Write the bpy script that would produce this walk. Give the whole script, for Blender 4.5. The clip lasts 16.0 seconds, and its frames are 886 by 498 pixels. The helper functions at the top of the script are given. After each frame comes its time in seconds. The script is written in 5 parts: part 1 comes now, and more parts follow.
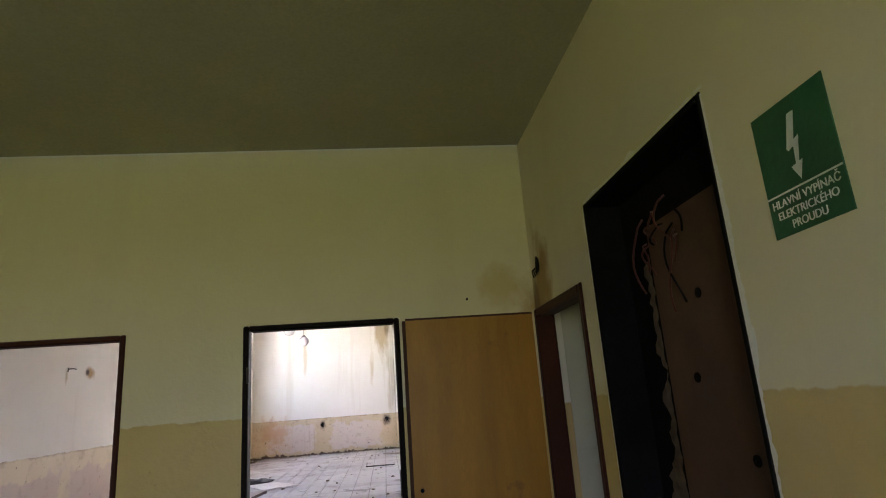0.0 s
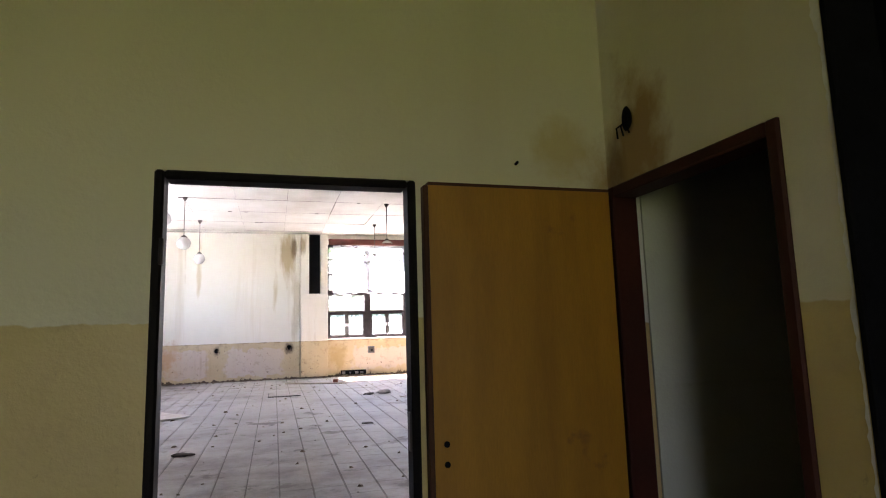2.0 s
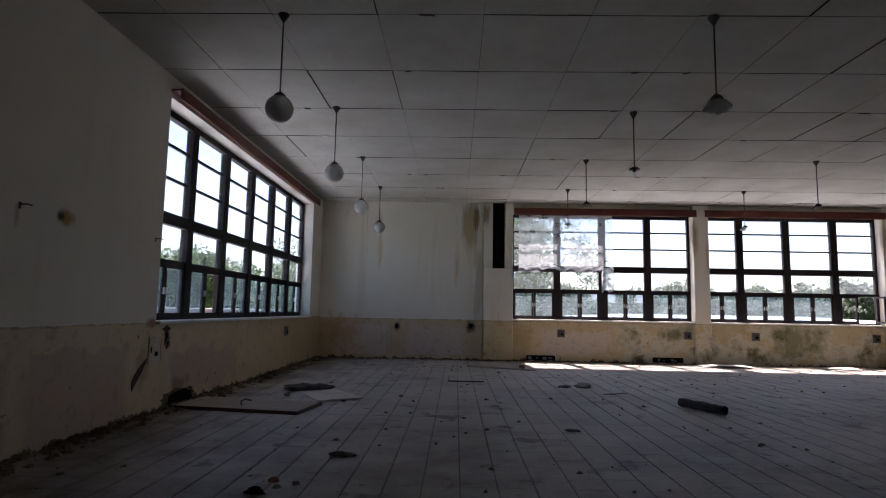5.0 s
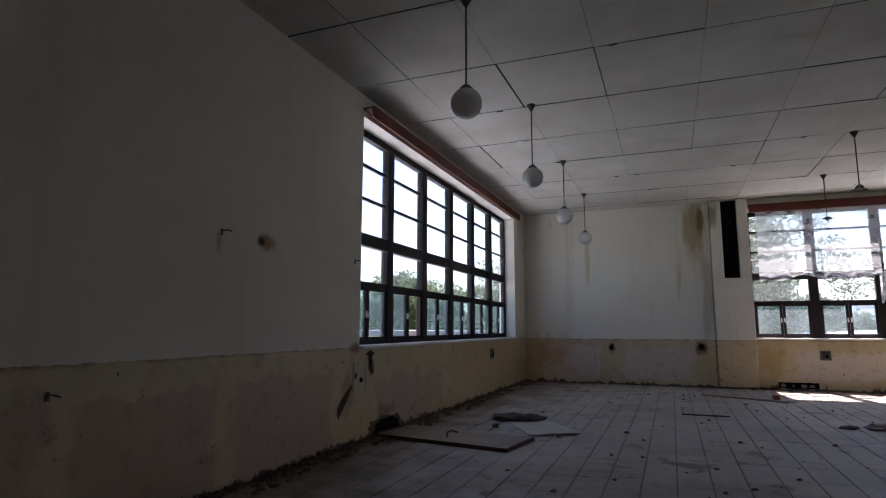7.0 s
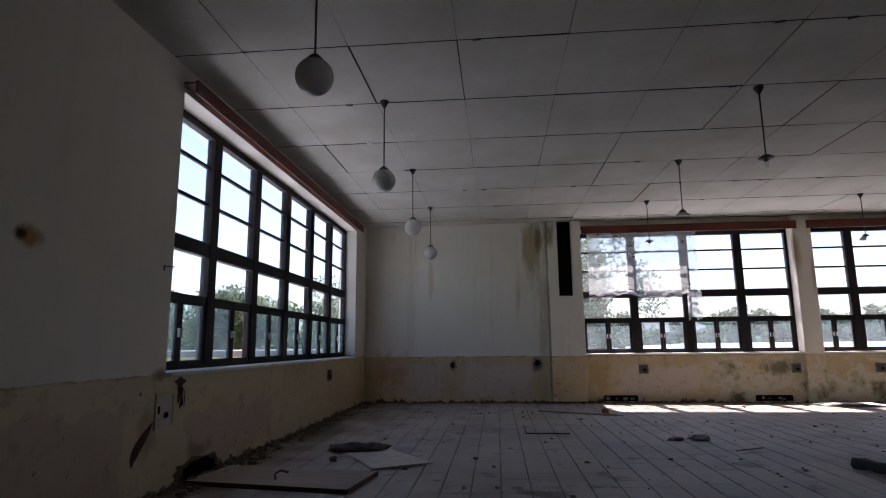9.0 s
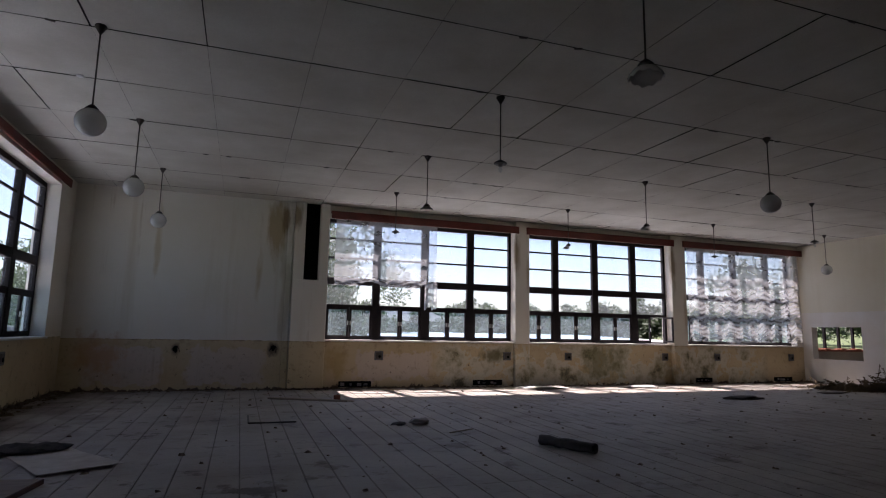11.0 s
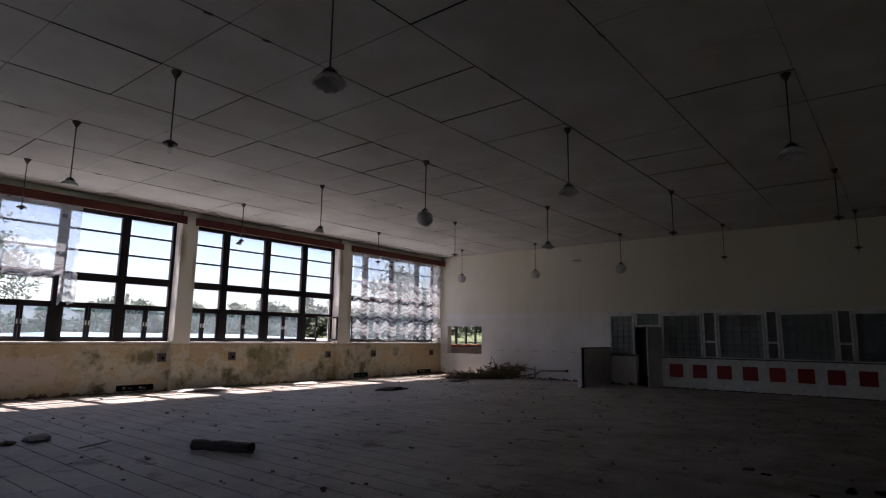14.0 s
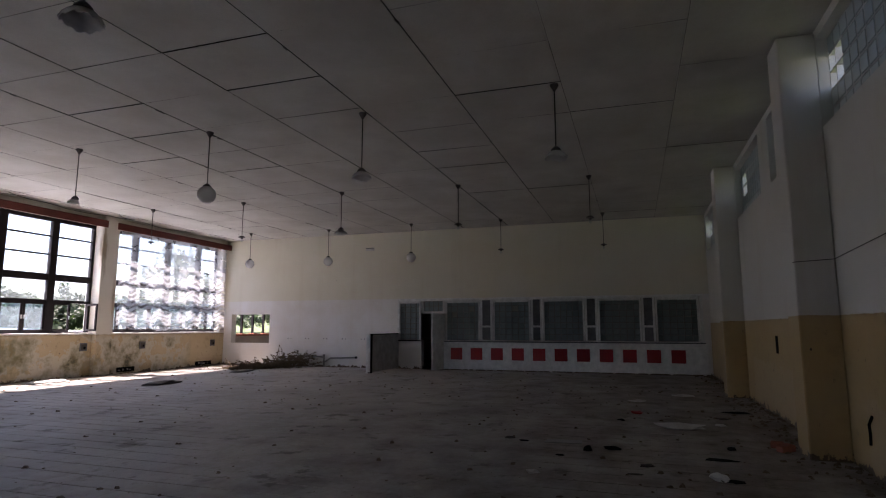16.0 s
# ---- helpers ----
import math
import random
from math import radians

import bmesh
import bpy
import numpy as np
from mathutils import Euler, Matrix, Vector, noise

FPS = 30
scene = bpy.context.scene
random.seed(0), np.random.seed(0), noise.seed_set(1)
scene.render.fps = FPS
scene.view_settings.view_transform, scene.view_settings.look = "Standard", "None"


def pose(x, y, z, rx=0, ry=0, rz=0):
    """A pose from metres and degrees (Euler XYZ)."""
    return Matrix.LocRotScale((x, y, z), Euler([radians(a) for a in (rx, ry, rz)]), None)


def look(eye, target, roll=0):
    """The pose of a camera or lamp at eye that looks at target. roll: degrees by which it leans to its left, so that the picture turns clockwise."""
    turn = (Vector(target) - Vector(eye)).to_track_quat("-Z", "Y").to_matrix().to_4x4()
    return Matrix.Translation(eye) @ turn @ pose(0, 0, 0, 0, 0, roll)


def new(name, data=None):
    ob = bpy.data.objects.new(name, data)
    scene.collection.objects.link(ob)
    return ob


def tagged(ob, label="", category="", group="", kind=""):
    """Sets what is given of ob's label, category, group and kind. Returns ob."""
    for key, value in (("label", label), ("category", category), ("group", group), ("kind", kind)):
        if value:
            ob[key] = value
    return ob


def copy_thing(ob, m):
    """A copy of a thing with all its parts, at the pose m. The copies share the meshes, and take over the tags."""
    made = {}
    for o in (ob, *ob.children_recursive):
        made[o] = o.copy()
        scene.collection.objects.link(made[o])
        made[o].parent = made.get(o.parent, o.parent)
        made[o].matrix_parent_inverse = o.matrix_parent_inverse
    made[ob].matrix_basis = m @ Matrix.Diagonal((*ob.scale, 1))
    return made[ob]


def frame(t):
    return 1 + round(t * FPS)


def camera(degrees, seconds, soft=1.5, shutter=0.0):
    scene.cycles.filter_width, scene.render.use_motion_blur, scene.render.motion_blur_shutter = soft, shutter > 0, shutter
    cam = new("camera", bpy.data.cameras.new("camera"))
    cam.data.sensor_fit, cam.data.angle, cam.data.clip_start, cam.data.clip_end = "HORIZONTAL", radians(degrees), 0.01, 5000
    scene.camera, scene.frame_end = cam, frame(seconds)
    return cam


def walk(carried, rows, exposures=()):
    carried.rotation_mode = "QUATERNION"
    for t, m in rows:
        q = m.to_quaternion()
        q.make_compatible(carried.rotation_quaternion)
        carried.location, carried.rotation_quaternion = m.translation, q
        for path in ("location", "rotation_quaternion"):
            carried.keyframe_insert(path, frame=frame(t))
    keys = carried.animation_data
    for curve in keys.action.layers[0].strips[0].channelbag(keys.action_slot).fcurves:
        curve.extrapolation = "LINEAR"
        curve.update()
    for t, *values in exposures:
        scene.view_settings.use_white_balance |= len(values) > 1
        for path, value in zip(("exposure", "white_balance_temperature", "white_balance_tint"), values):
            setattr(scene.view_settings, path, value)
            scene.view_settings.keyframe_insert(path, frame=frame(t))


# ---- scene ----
cam = camera(75.4, 16.0, soft=1.1)
EXPOSURES = [(0, 5.45, 7100, 31), (1.5, 5.4, 7100, 31), (2.5, 4.85, 7050, 29), (3, 4.36, 6900, 28), (3.5, 3.9, 6800, 29), (4.2, 3.1, 6600, 27), (5, 2.3, 6500, 25), (7.5, 2.6, 6500, 26), (8.2, 2.7, 6500, 26), (9, 2.2, 6500, 26), (12, 1.72, 6500, 27), (14.5, 1.9, 6500, 28), (16, 2.87, 6500, 30)]
PATH = [
    (0, (0.35, -3.497, 1.549), (0.574, -1.573, 2.046), -4.2),
    (0.5, (0.3, -3.245, 1.515), (0.624, -1.316, 1.933), -3.0),
    (1, (0.233, -2.894, 1.506), (0.729, -0.993, 1.879), -1.5),
    (1.5, (0.087, -2.484, 1.495), (0.621, -0.588, 1.842), -0.8),
    (2, (-0.061, -2.116, 1.468), (0.5, -0.216, 1.736), -1.7),
    (2.5, (-0.113, -1.694, 1.464), (0.366, 0.232, 1.712), -0.0),
    (3, (-0.15, -1.291, 1.456), (0.303, 0.643, 1.683), 0.1),
    (3.5, (-0.132, -0.926, 1.455), (0.363, 1.003, 1.629), -0.3),
    (4, (0.000, -0.540, 1.412), (0.415, 1.407, 1.608), 0.1),
    (4.5, (0.035, -0.240, 1.392), (0.252, 1.742, 1.544), 0.9),
    (5, (-0.056, 0.104, 1.397), (-0.104, 2.092, 1.61), 1.0),
    (5.2, (-0.08, 0.199, 1.395), (-0.221, 2.182, 1.613), 0.9),
    (7.3, (-0.337, 1.282, 1.426), (-1.083, 3.116, 1.712), 0.1),
    (7.5, (-0.371, 1.38, 1.429), (-1.102, 3.217, 1.732), 0.1),
    (8, (-0.425, 1.598, 1.432), (-1.086, 3.458, 1.752), 0.8),
    (8.5, (-0.546, 1.8, 1.43), (-1.009, 3.719, 1.751), 0.8),
    (9, (-0.611, 1.922, 1.439), (-0.791, 3.886, 1.769), -0.6),
    (9.5, (-0.608, 2.0, 1.419), (-0.535, 3.977, 1.716), -0.5),
    (9.7, (-0.603, 2.075, 1.418), (-0.45, 4.047, 1.713), -0.1),
    (11.8, (-0.307, 2.293, 1.437), (0.635, 4.036, 1.714), 1.2),
    (12, (-0.351, 2.263, 1.404), (0.661, 3.966, 1.679), 1.2),
    (12.5, (-0.371, 2.283, 1.4), (0.81, 3.874, 1.672), 0.8),
    (13, (-0.375, 2.282, 1.401), (0.948, 3.755, 1.68), 0.4),
    (13.5, (-0.374, 2.27, 1.401), (1.068, 3.624, 1.698), 0.5),
    (14, (-0.378, 2.265, 1.403), (1.162, 3.504, 1.706), 0.8),
    (14.5, (-0.369, 2.234, 1.406), (1.254, 3.361, 1.713), 0.9),
    (15, (-0.342, 2.228, 1.408), (1.372, 3.211, 1.715), 0.8),
    (15.5, (-0.315, 2.216, 1.405), (1.492, 3.023, 1.697), 0.2),
    (16, (-0.243, 2.238, 1.333), (1.637, 2.865, 1.605), 0.0),
]
walk(cam, [(t, look(eye, target, roll)) for t, eye, target, roll in PATH], EXPOSURES)

# ---- world and light ----
SUN_FROM = Vector((-0.085, 0.575, 1.0)).normalized()
world = bpy.data.worlds.new("world")
scene.world = world
world.use_nodes = True
wt = world.node_tree
sky = wt.nodes.new("ShaderNodeTexSky")
sky.sky_type = "NISHITA"
sky.sun_disc = False
sky.sun_elevation = math.asin(SUN_FROM.z)
sky.sun_rotation = math.atan2(SUN_FROM.x, SUN_FROM.y)
sky.dust_density = 1.0
wt.links.new(sky.outputs[0], wt.nodes["Background"].inputs[0])
wt.nodes["Background"].inputs[1].default_value = 0.06

sun = new("sun", bpy.data.lights.new("sun", "SUN"))
sun.data.energy = 5.0
sun.data.angle = radians(0.5)
sun.data.color = (1.0, 0.95, 0.87)
sun.matrix_world = look((0, 0, 30), Vector((0, 0, 30)) - SUN_FROM)


# ---- sizes of the hall ----
XL, XR, YR, YF, ZC = -4.03, 17.6, 0.24, 16.78, 4.57
WALL = 0.42          # thickness of the outer walls
ZS = 1.145            # window sills
BAYS = [(1.56, 6.78), (7.14, 12.16), (12.60, 17.34)]
MULLIONS = [(2.90, 4.22, 5.545), (8.23, 9.58, 10.95), (13.61, 14.96, 16.37)]
LW0, LW1 = 7.68, 15.70
HX0, HX1, HY0, HZ = -3.6, 1.305, -6.2, 3.14


# ---- materials ----
def material(name):
    m = bpy.data.materials.new(name)
    m.use_nodes = True
    nt = m.node_tree
    return m, nt, nt.nodes["Principled BSDF"]


def node(nt, kind, **vals):
    n = nt.nodes.new(kind)
    for k, v in vals.items():
        n.inputs[k].default_value = v
    return n


def noise_node(nt, scale, detail=4.0, rough=0.55, stretch=None, shift=None):
    geo = nt.nodes.new("ShaderNodeNewGeometry")
    mp = nt.nodes.new("ShaderNodeMapping")
    if stretch:
        mp.inputs["Scale"].default_value = stretch
    if shift:
        mp.inputs["Location"].default_value = shift
    nt.links.new(geo.outputs["Position"], mp.inputs[0])
    n = nt.nodes.new("ShaderNodeTexNoise")
    n.inputs["Scale"].default_value = scale
    n.inputs["Detail"].default_value = detail
    n.inputs["Roughness"].default_value = rough
    nt.links.new(mp.outputs[0], n.inputs["Vector"])
    return n.outputs[0]


def ramp(nt, src, a, b, lo=0.0, hi=1.0):
    r = nt.nodes.new("ShaderNodeMapRange")
    r.clamp = True
    for i, v in enumerate((a, b, lo, hi)):
        r.inputs[i + 1].default_value = v
    nt.links.new(src, r.inputs[0])
    return r.outputs[0]


def math_node(nt, op, a, b=None):
    m = nt.nodes.new("ShaderNodeMath")
    m.operation = op
    for i, v in enumerate((a, b)):
        if v is None:
            continue
        if isinstance(v, (int, float)):
            m.inputs[i].default_value = v
        else:
            nt.links.new(v, m.inputs[i])
    return m.outputs[0]


def mix_col(nt, fac, a, b):
    m = nt.nodes.new("ShaderNodeMix")
    m.data_type = "RGBA"
    for sock, v in ((m.inputs[0], fac), (m.inputs[6], a), (m.inputs[7], b)):
        if isinstance(v, (int, float)):
            sock.default_value = v
        elif isinstance(v, tuple):
            sock.default_value = (*v, 1.0) if len(v) == 3 else v
        else:
            nt.links.new(v, sock)
    return m.outputs[2]


def axis_of(nt, axis):
    geo = nt.nodes.new("ShaderNodeNewGeometry")
    sep = nt.nodes.new("ShaderNodeSeparateXYZ")
    nt.links.new(geo.outputs["Position"], sep.inputs[0])
    return sep.outputs["XYZ".index(axis)]


def bump(nt, bsdf, height, strength, dist=0.01):
    b = nt.nodes.new("ShaderNodeBump")
    b.inputs["Strength"].default_value = strength
    b.inputs["Distance"].default_value = dist
    nt.links.new(height, b.inputs["Height"])
    nt.links.new(b.outputs[0], bsdf.inputs["Normal"])


def surface(name, col, col2=None, scale=6.0, rough=0.7, metal=0.0, fine=60.0, bump_s=0.25, spots=None, random_tone=0.0, stretch=None, spec=0.4):
    """A paint, plaster, wood or metal: two tones by a broad noise, a fine grain, relief and darker spots."""
    m, nt, b = material(name)
    col2 = col2 or tuple(c * 0.75 for c in col)
    broad = noise_node(nt, scale, 5.0, 0.6, stretch)
    grain = noise_node(nt, fine, 3.0, 0.6, stretch)
    c = mix_col(nt, ramp(nt, broad, 0.35, 0.68), col, col2)
    c = mix_col(nt, ramp(nt, grain, 0.4, 0.75, 0.0, 0.35), c, tuple(x * 0.6 for x in col))
    if spots:
        sp = noise_node(nt, spots[0], 6.0, 0.65, None, (3.7, 1.9, 8.2))
        c = mix_col(nt, ramp(nt, sp, spots[1], spots[1] + 0.06), c, spots[2])
    if random_tone:
        info = nt.nodes.new("ShaderNodeObjectInfo")
        geo = nt.nodes.new("ShaderNodeNewGeometry")
        r = math_node(nt, "FRACT", math_node(nt, "ADD", info.outputs["Random"], geo.outputs["Random Per Island"]))
        c = mix_col(nt, ramp(nt, r, 0.0, 1.0, 0.0, random_tone), c, tuple(x * 0.55 for x in col))
    nt.links.new(c, b.inputs["Base Color"])
    b.inputs["Roughness"].default_value = rough
    b.inputs["Metallic"].default_value = metal
    b.inputs["Specular IOR Level"].default_value = spec
    if bump_s:
        bump(nt, b, grain, bump_s, 0.004)
    return m


def wall_paint(name, upper, lower, band, fade=None, streak=0.5, mold=None, stains=(), grime=1.0):
    """Old wall paint: a lower coat up to a wavering line, streaks that run down, scuffs, bald plaster and stains with a shape of their own."""
    m, nt, b = material(name)
    z = axis_of(nt, "Z")
    edge = noise_node(nt, 9.0, 3.0, 0.6)
    zz = math_node(nt, "ADD", z, ramp(nt, edge, 0.3, 0.7, -0.008, 0.008))
    broad = noise_node(nt, 0.8, 5.0, 0.6)
    fine = noise_node(nt, 45.0, 4.0, 0.65)
    up = mix_col(nt, ramp(nt, broad, 0.35, 0.7, 0.0, 0.5), upper, tuple(c * f for c, f in zip(upper, (0.9, 0.88, 0.82))))
    low = mix_col(nt, ramp(nt, broad, 0.4, 0.65, 0.0, 0.6), lower, tuple(c * f for c, f in zip(lower, (0.85, 0.8, 0.72))))
    if fade:
        col, rects, amount = fade
        fn = noise_node(nt, 2.5, 4.0, 0.6, None, (5.0, 2.0, 1.0))
        wave = ramp(nt, fn, 0.25, 0.75, -0.16, 0.16)
        for axis, a0, a1, f0, f1 in rects:
            along = math_node(nt, "ADD", axis_of(nt, axis), wave)
            zed = math_node(nt, "ADD", z, wave)
            mask = math_node(nt, "MULTIPLY", ramp(nt, along, a0, a0 + 0.12), ramp(nt, along, a1, a1 - 0.12))
            mask = math_node(nt, "MULTIPLY", mask, math_node(nt, "MULTIPLY", ramp(nt, zed, f0, f0 + 0.05), ramp(nt, zed, f1, f1 - 0.05)))
            mask = math_node(nt, "MULTIPLY", mask, ramp(nt, broad, 0.25, 0.6, amount * 0.75, amount))
            low = mix_col(nt, mask, low, col)
    c = mix_col(nt, ramp(nt, zz, band - 0.003, band + 0.003), low, up)
    run = noise_node(nt, 2.2, 5.0, 0.65, (1.0, 1.0, 0.06))
    c = mix_col(nt, ramp(nt, run, 0.55, 0.78, 0.0, streak), c, (0.42, 0.32, 0.17))
    thin = noise_node(nt, 7.0, 4.0, 0.6, (1.0, 1.0, 0.05), (2.0, 5.0, 0.0))
    c = mix_col(nt, math_node(nt, "MULTIPLY", ramp(nt, thin, 0.60, 0.70), ramp(nt, broad, 0.5, 0.62, 0.0, 1.5 * max(0.0, streak - 0.15))), c, (0.30, 0.20, 0.10))
    in_low = ramp(nt, zz, band + 0.012, band - 0.012)
    smear = noise_node(nt, 5.0, 7.0, 0.7, None, (3.0, 9.0, 4.0))
    c = mix_col(nt, math_node(nt, "MULTIPLY", in_low, ramp(nt, smear, 0.54, 0.68, 0.0, 0.5 * grime)), c, (0.26, 0.17, 0.09))
    scuff = noise_node(nt, 9.0, 6.0, 0.72, (1.0, 1.0, 0.8))
    c = mix_col(nt, math_node(nt, "MULTIPLY", ramp(nt, scuff, 0.635, 0.68, 0.0, grime), ramp(nt, z, band + 0.1, band - 0.3, 0.04, 0.9)), c, (0.08, 0.05, 0.03))
    # knocks and old nail holes
    for vs, size, low_only in ((2.6, 0.032 if grime > 0.4 else 0.0, True), (1.1, 0.012, False)):
        geo = nt.nodes.new("ShaderNodeNewGeometry")
        vo = nt.nodes.new("ShaderNodeTexVoronoi")
        vo.inputs["Scale"].default_value = vs
        nt.links.new(geo.outputs["Position"], vo.inputs["Vector"])
        d = math_node(nt, "ADD", vo.outputs["Distance"], ramp(nt, fine, 0.3, 0.7, -0.012, 0.012))
        spot = ramp(nt, d, size * vs * 0.6, size * vs * 0.5)
        c = mix_col(nt, math_node(nt, "MULTIPLY", spot, in_low) if low_only else spot, c, (0.05, 0.035, 0.025))
    # grimy broken line along the top of the lower coat, dark ragged strip along the foot
    line = math_node(nt, "MULTIPLY", ramp(nt, zz, band - 0.03, band - 0.006), ramp(nt, zz, band + 0.004, band))
    c = mix_col(nt, math_node(nt, "MULTIPLY", line, ramp(nt, smear, 0.42, 0.6, 0.0, 0.75 * grime)), c, (0.16, 0.10, 0.05))
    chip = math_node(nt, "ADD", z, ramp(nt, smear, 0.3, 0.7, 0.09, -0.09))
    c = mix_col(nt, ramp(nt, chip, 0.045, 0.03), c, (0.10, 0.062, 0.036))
    if mold:
        axis, a0, a1, ztop, amount = mold
        mn = noise_node(nt, 1.5, 8.0, 0.62, None, (1.0, 4.0, 2.0))
        speck = noise_node(nt, 22.0, 5.0, 0.7)
        area = math_node(nt, "MULTIPLY", ramp(nt, axis_of(nt, axis), a0, a0 + 0.5), ramp(nt, axis_of(nt, axis), a1, a1 - 0.5))
        area = math_node(nt, "MULTIPLY", area, ramp(nt, z, ztop + 0.1, ztop - 0.1))
        c = mix_col(nt, math_node(nt, "MULTIPLY", area, ramp(nt, mn, 0.45, 0.465, 0.0, amount * 0.9)), c, (0.56, 0.52, 0.42))
        c = mix_col(nt, math_node(nt, "MULTIPLY", area, ramp(nt, mn, 0.50, 0.60, 0.0, amount * 0.8)), c, (0.23, 0.195, 0.095))
        dark = math_node(nt, "ADD", mn, ramp(nt, speck, 0.3, 0.7, -0.05, 0.05))
        c = mix_col(nt, math_node(nt, "MULTIPLY", area, ramp(nt, dark, 0.585, 0.66, 0.0, amount * 0.85)), c, (0.06, 0.055, 0.028))
    for (sx, sy, sz), radius, stretch_z, col, amount in stains:
        geo = nt.nodes.new("ShaderNodeNewGeometry")
        mp = nt.nodes.new("ShaderNodeMapping")
        mp.vector_type = "TEXTURE"
        mp.inputs["Location"].default_value = (sx, sy, sz)
        mp.inputs["Scale"].default_value = (radius, radius, radius * stretch_z)
        nt.links.new(geo.outputs["Position"], mp.inputs[0])
        ln = nt.nodes.new("ShaderNodeVectorMath")
        ln.operation = "LENGTH"
        nt.links.new(mp.outputs[0], ln.inputs[0])
        wob = noise_node(nt, 4.5, 5.0, 0.6, (1.0, 1.0, 0.22 if stretch_z > 2 else 0.8))
        d = math_node(nt, "ADD", ln.outputs["Value"], ramp(nt, wob, 0.25, 0.75, -0.5, 0.5))
        c = mix_col(nt, ramp(nt, d, 0.9, 0.35, 0.0, amount), c, col)
    nt.links.new(c, b.inputs["Base Color"])
    nt.links.new(ramp(nt, zz, band - 0.003, band + 0.003, 0.45, 0.85), b.inputs["Roughness"])
    bump(nt, b, math_node(nt, "ADD", fine, math_node(nt, "MULTIPLY", broad, 2.0)), 0.3, 0.006)
    return m


WHITE, OCHRE = (0.76, 0.725, 0.66), (0.57, 0.455, 0.285)
DARK = (0.05, 0.03, 0.02)
RUST = (0.33, 0.19, 0.06)
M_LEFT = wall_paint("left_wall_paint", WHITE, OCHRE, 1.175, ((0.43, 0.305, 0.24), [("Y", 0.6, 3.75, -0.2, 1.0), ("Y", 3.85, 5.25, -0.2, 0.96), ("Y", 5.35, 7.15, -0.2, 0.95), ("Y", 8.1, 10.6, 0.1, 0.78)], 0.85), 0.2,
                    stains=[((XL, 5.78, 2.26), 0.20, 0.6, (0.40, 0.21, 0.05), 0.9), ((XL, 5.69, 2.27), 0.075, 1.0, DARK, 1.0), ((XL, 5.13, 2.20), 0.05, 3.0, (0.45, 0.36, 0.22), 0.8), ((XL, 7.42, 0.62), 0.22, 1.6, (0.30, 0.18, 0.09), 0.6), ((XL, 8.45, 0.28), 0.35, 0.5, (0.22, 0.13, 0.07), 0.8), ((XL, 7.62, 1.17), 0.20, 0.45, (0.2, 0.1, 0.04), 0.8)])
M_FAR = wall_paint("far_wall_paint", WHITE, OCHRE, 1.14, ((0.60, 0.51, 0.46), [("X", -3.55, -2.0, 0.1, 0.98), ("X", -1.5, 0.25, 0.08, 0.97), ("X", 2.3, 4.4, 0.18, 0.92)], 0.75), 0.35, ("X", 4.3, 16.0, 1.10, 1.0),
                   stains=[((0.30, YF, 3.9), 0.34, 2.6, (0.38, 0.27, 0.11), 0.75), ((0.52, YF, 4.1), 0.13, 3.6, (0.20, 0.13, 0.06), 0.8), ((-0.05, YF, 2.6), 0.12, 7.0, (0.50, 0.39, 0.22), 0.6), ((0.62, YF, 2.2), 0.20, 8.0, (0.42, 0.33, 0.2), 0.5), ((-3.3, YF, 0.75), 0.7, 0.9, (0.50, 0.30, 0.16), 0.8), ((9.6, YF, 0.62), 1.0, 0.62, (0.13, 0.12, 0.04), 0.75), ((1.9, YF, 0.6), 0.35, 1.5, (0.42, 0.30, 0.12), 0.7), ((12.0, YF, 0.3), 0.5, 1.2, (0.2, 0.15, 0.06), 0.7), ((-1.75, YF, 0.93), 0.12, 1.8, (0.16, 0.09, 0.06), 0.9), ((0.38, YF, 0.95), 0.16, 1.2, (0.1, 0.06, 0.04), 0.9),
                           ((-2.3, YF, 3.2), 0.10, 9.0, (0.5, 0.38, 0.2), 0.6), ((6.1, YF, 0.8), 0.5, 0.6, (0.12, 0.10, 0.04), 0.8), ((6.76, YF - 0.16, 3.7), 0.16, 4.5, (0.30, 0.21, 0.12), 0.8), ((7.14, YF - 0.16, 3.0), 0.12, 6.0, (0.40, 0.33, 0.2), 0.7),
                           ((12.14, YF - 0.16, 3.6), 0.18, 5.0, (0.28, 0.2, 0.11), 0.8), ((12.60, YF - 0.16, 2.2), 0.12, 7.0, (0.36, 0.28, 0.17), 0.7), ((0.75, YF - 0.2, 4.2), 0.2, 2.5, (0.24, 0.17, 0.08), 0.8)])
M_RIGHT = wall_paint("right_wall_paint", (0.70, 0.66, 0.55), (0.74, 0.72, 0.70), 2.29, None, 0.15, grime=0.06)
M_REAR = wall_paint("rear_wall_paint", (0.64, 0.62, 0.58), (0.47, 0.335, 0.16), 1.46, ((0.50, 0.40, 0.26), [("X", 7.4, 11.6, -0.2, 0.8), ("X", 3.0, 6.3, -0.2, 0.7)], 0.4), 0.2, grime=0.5)
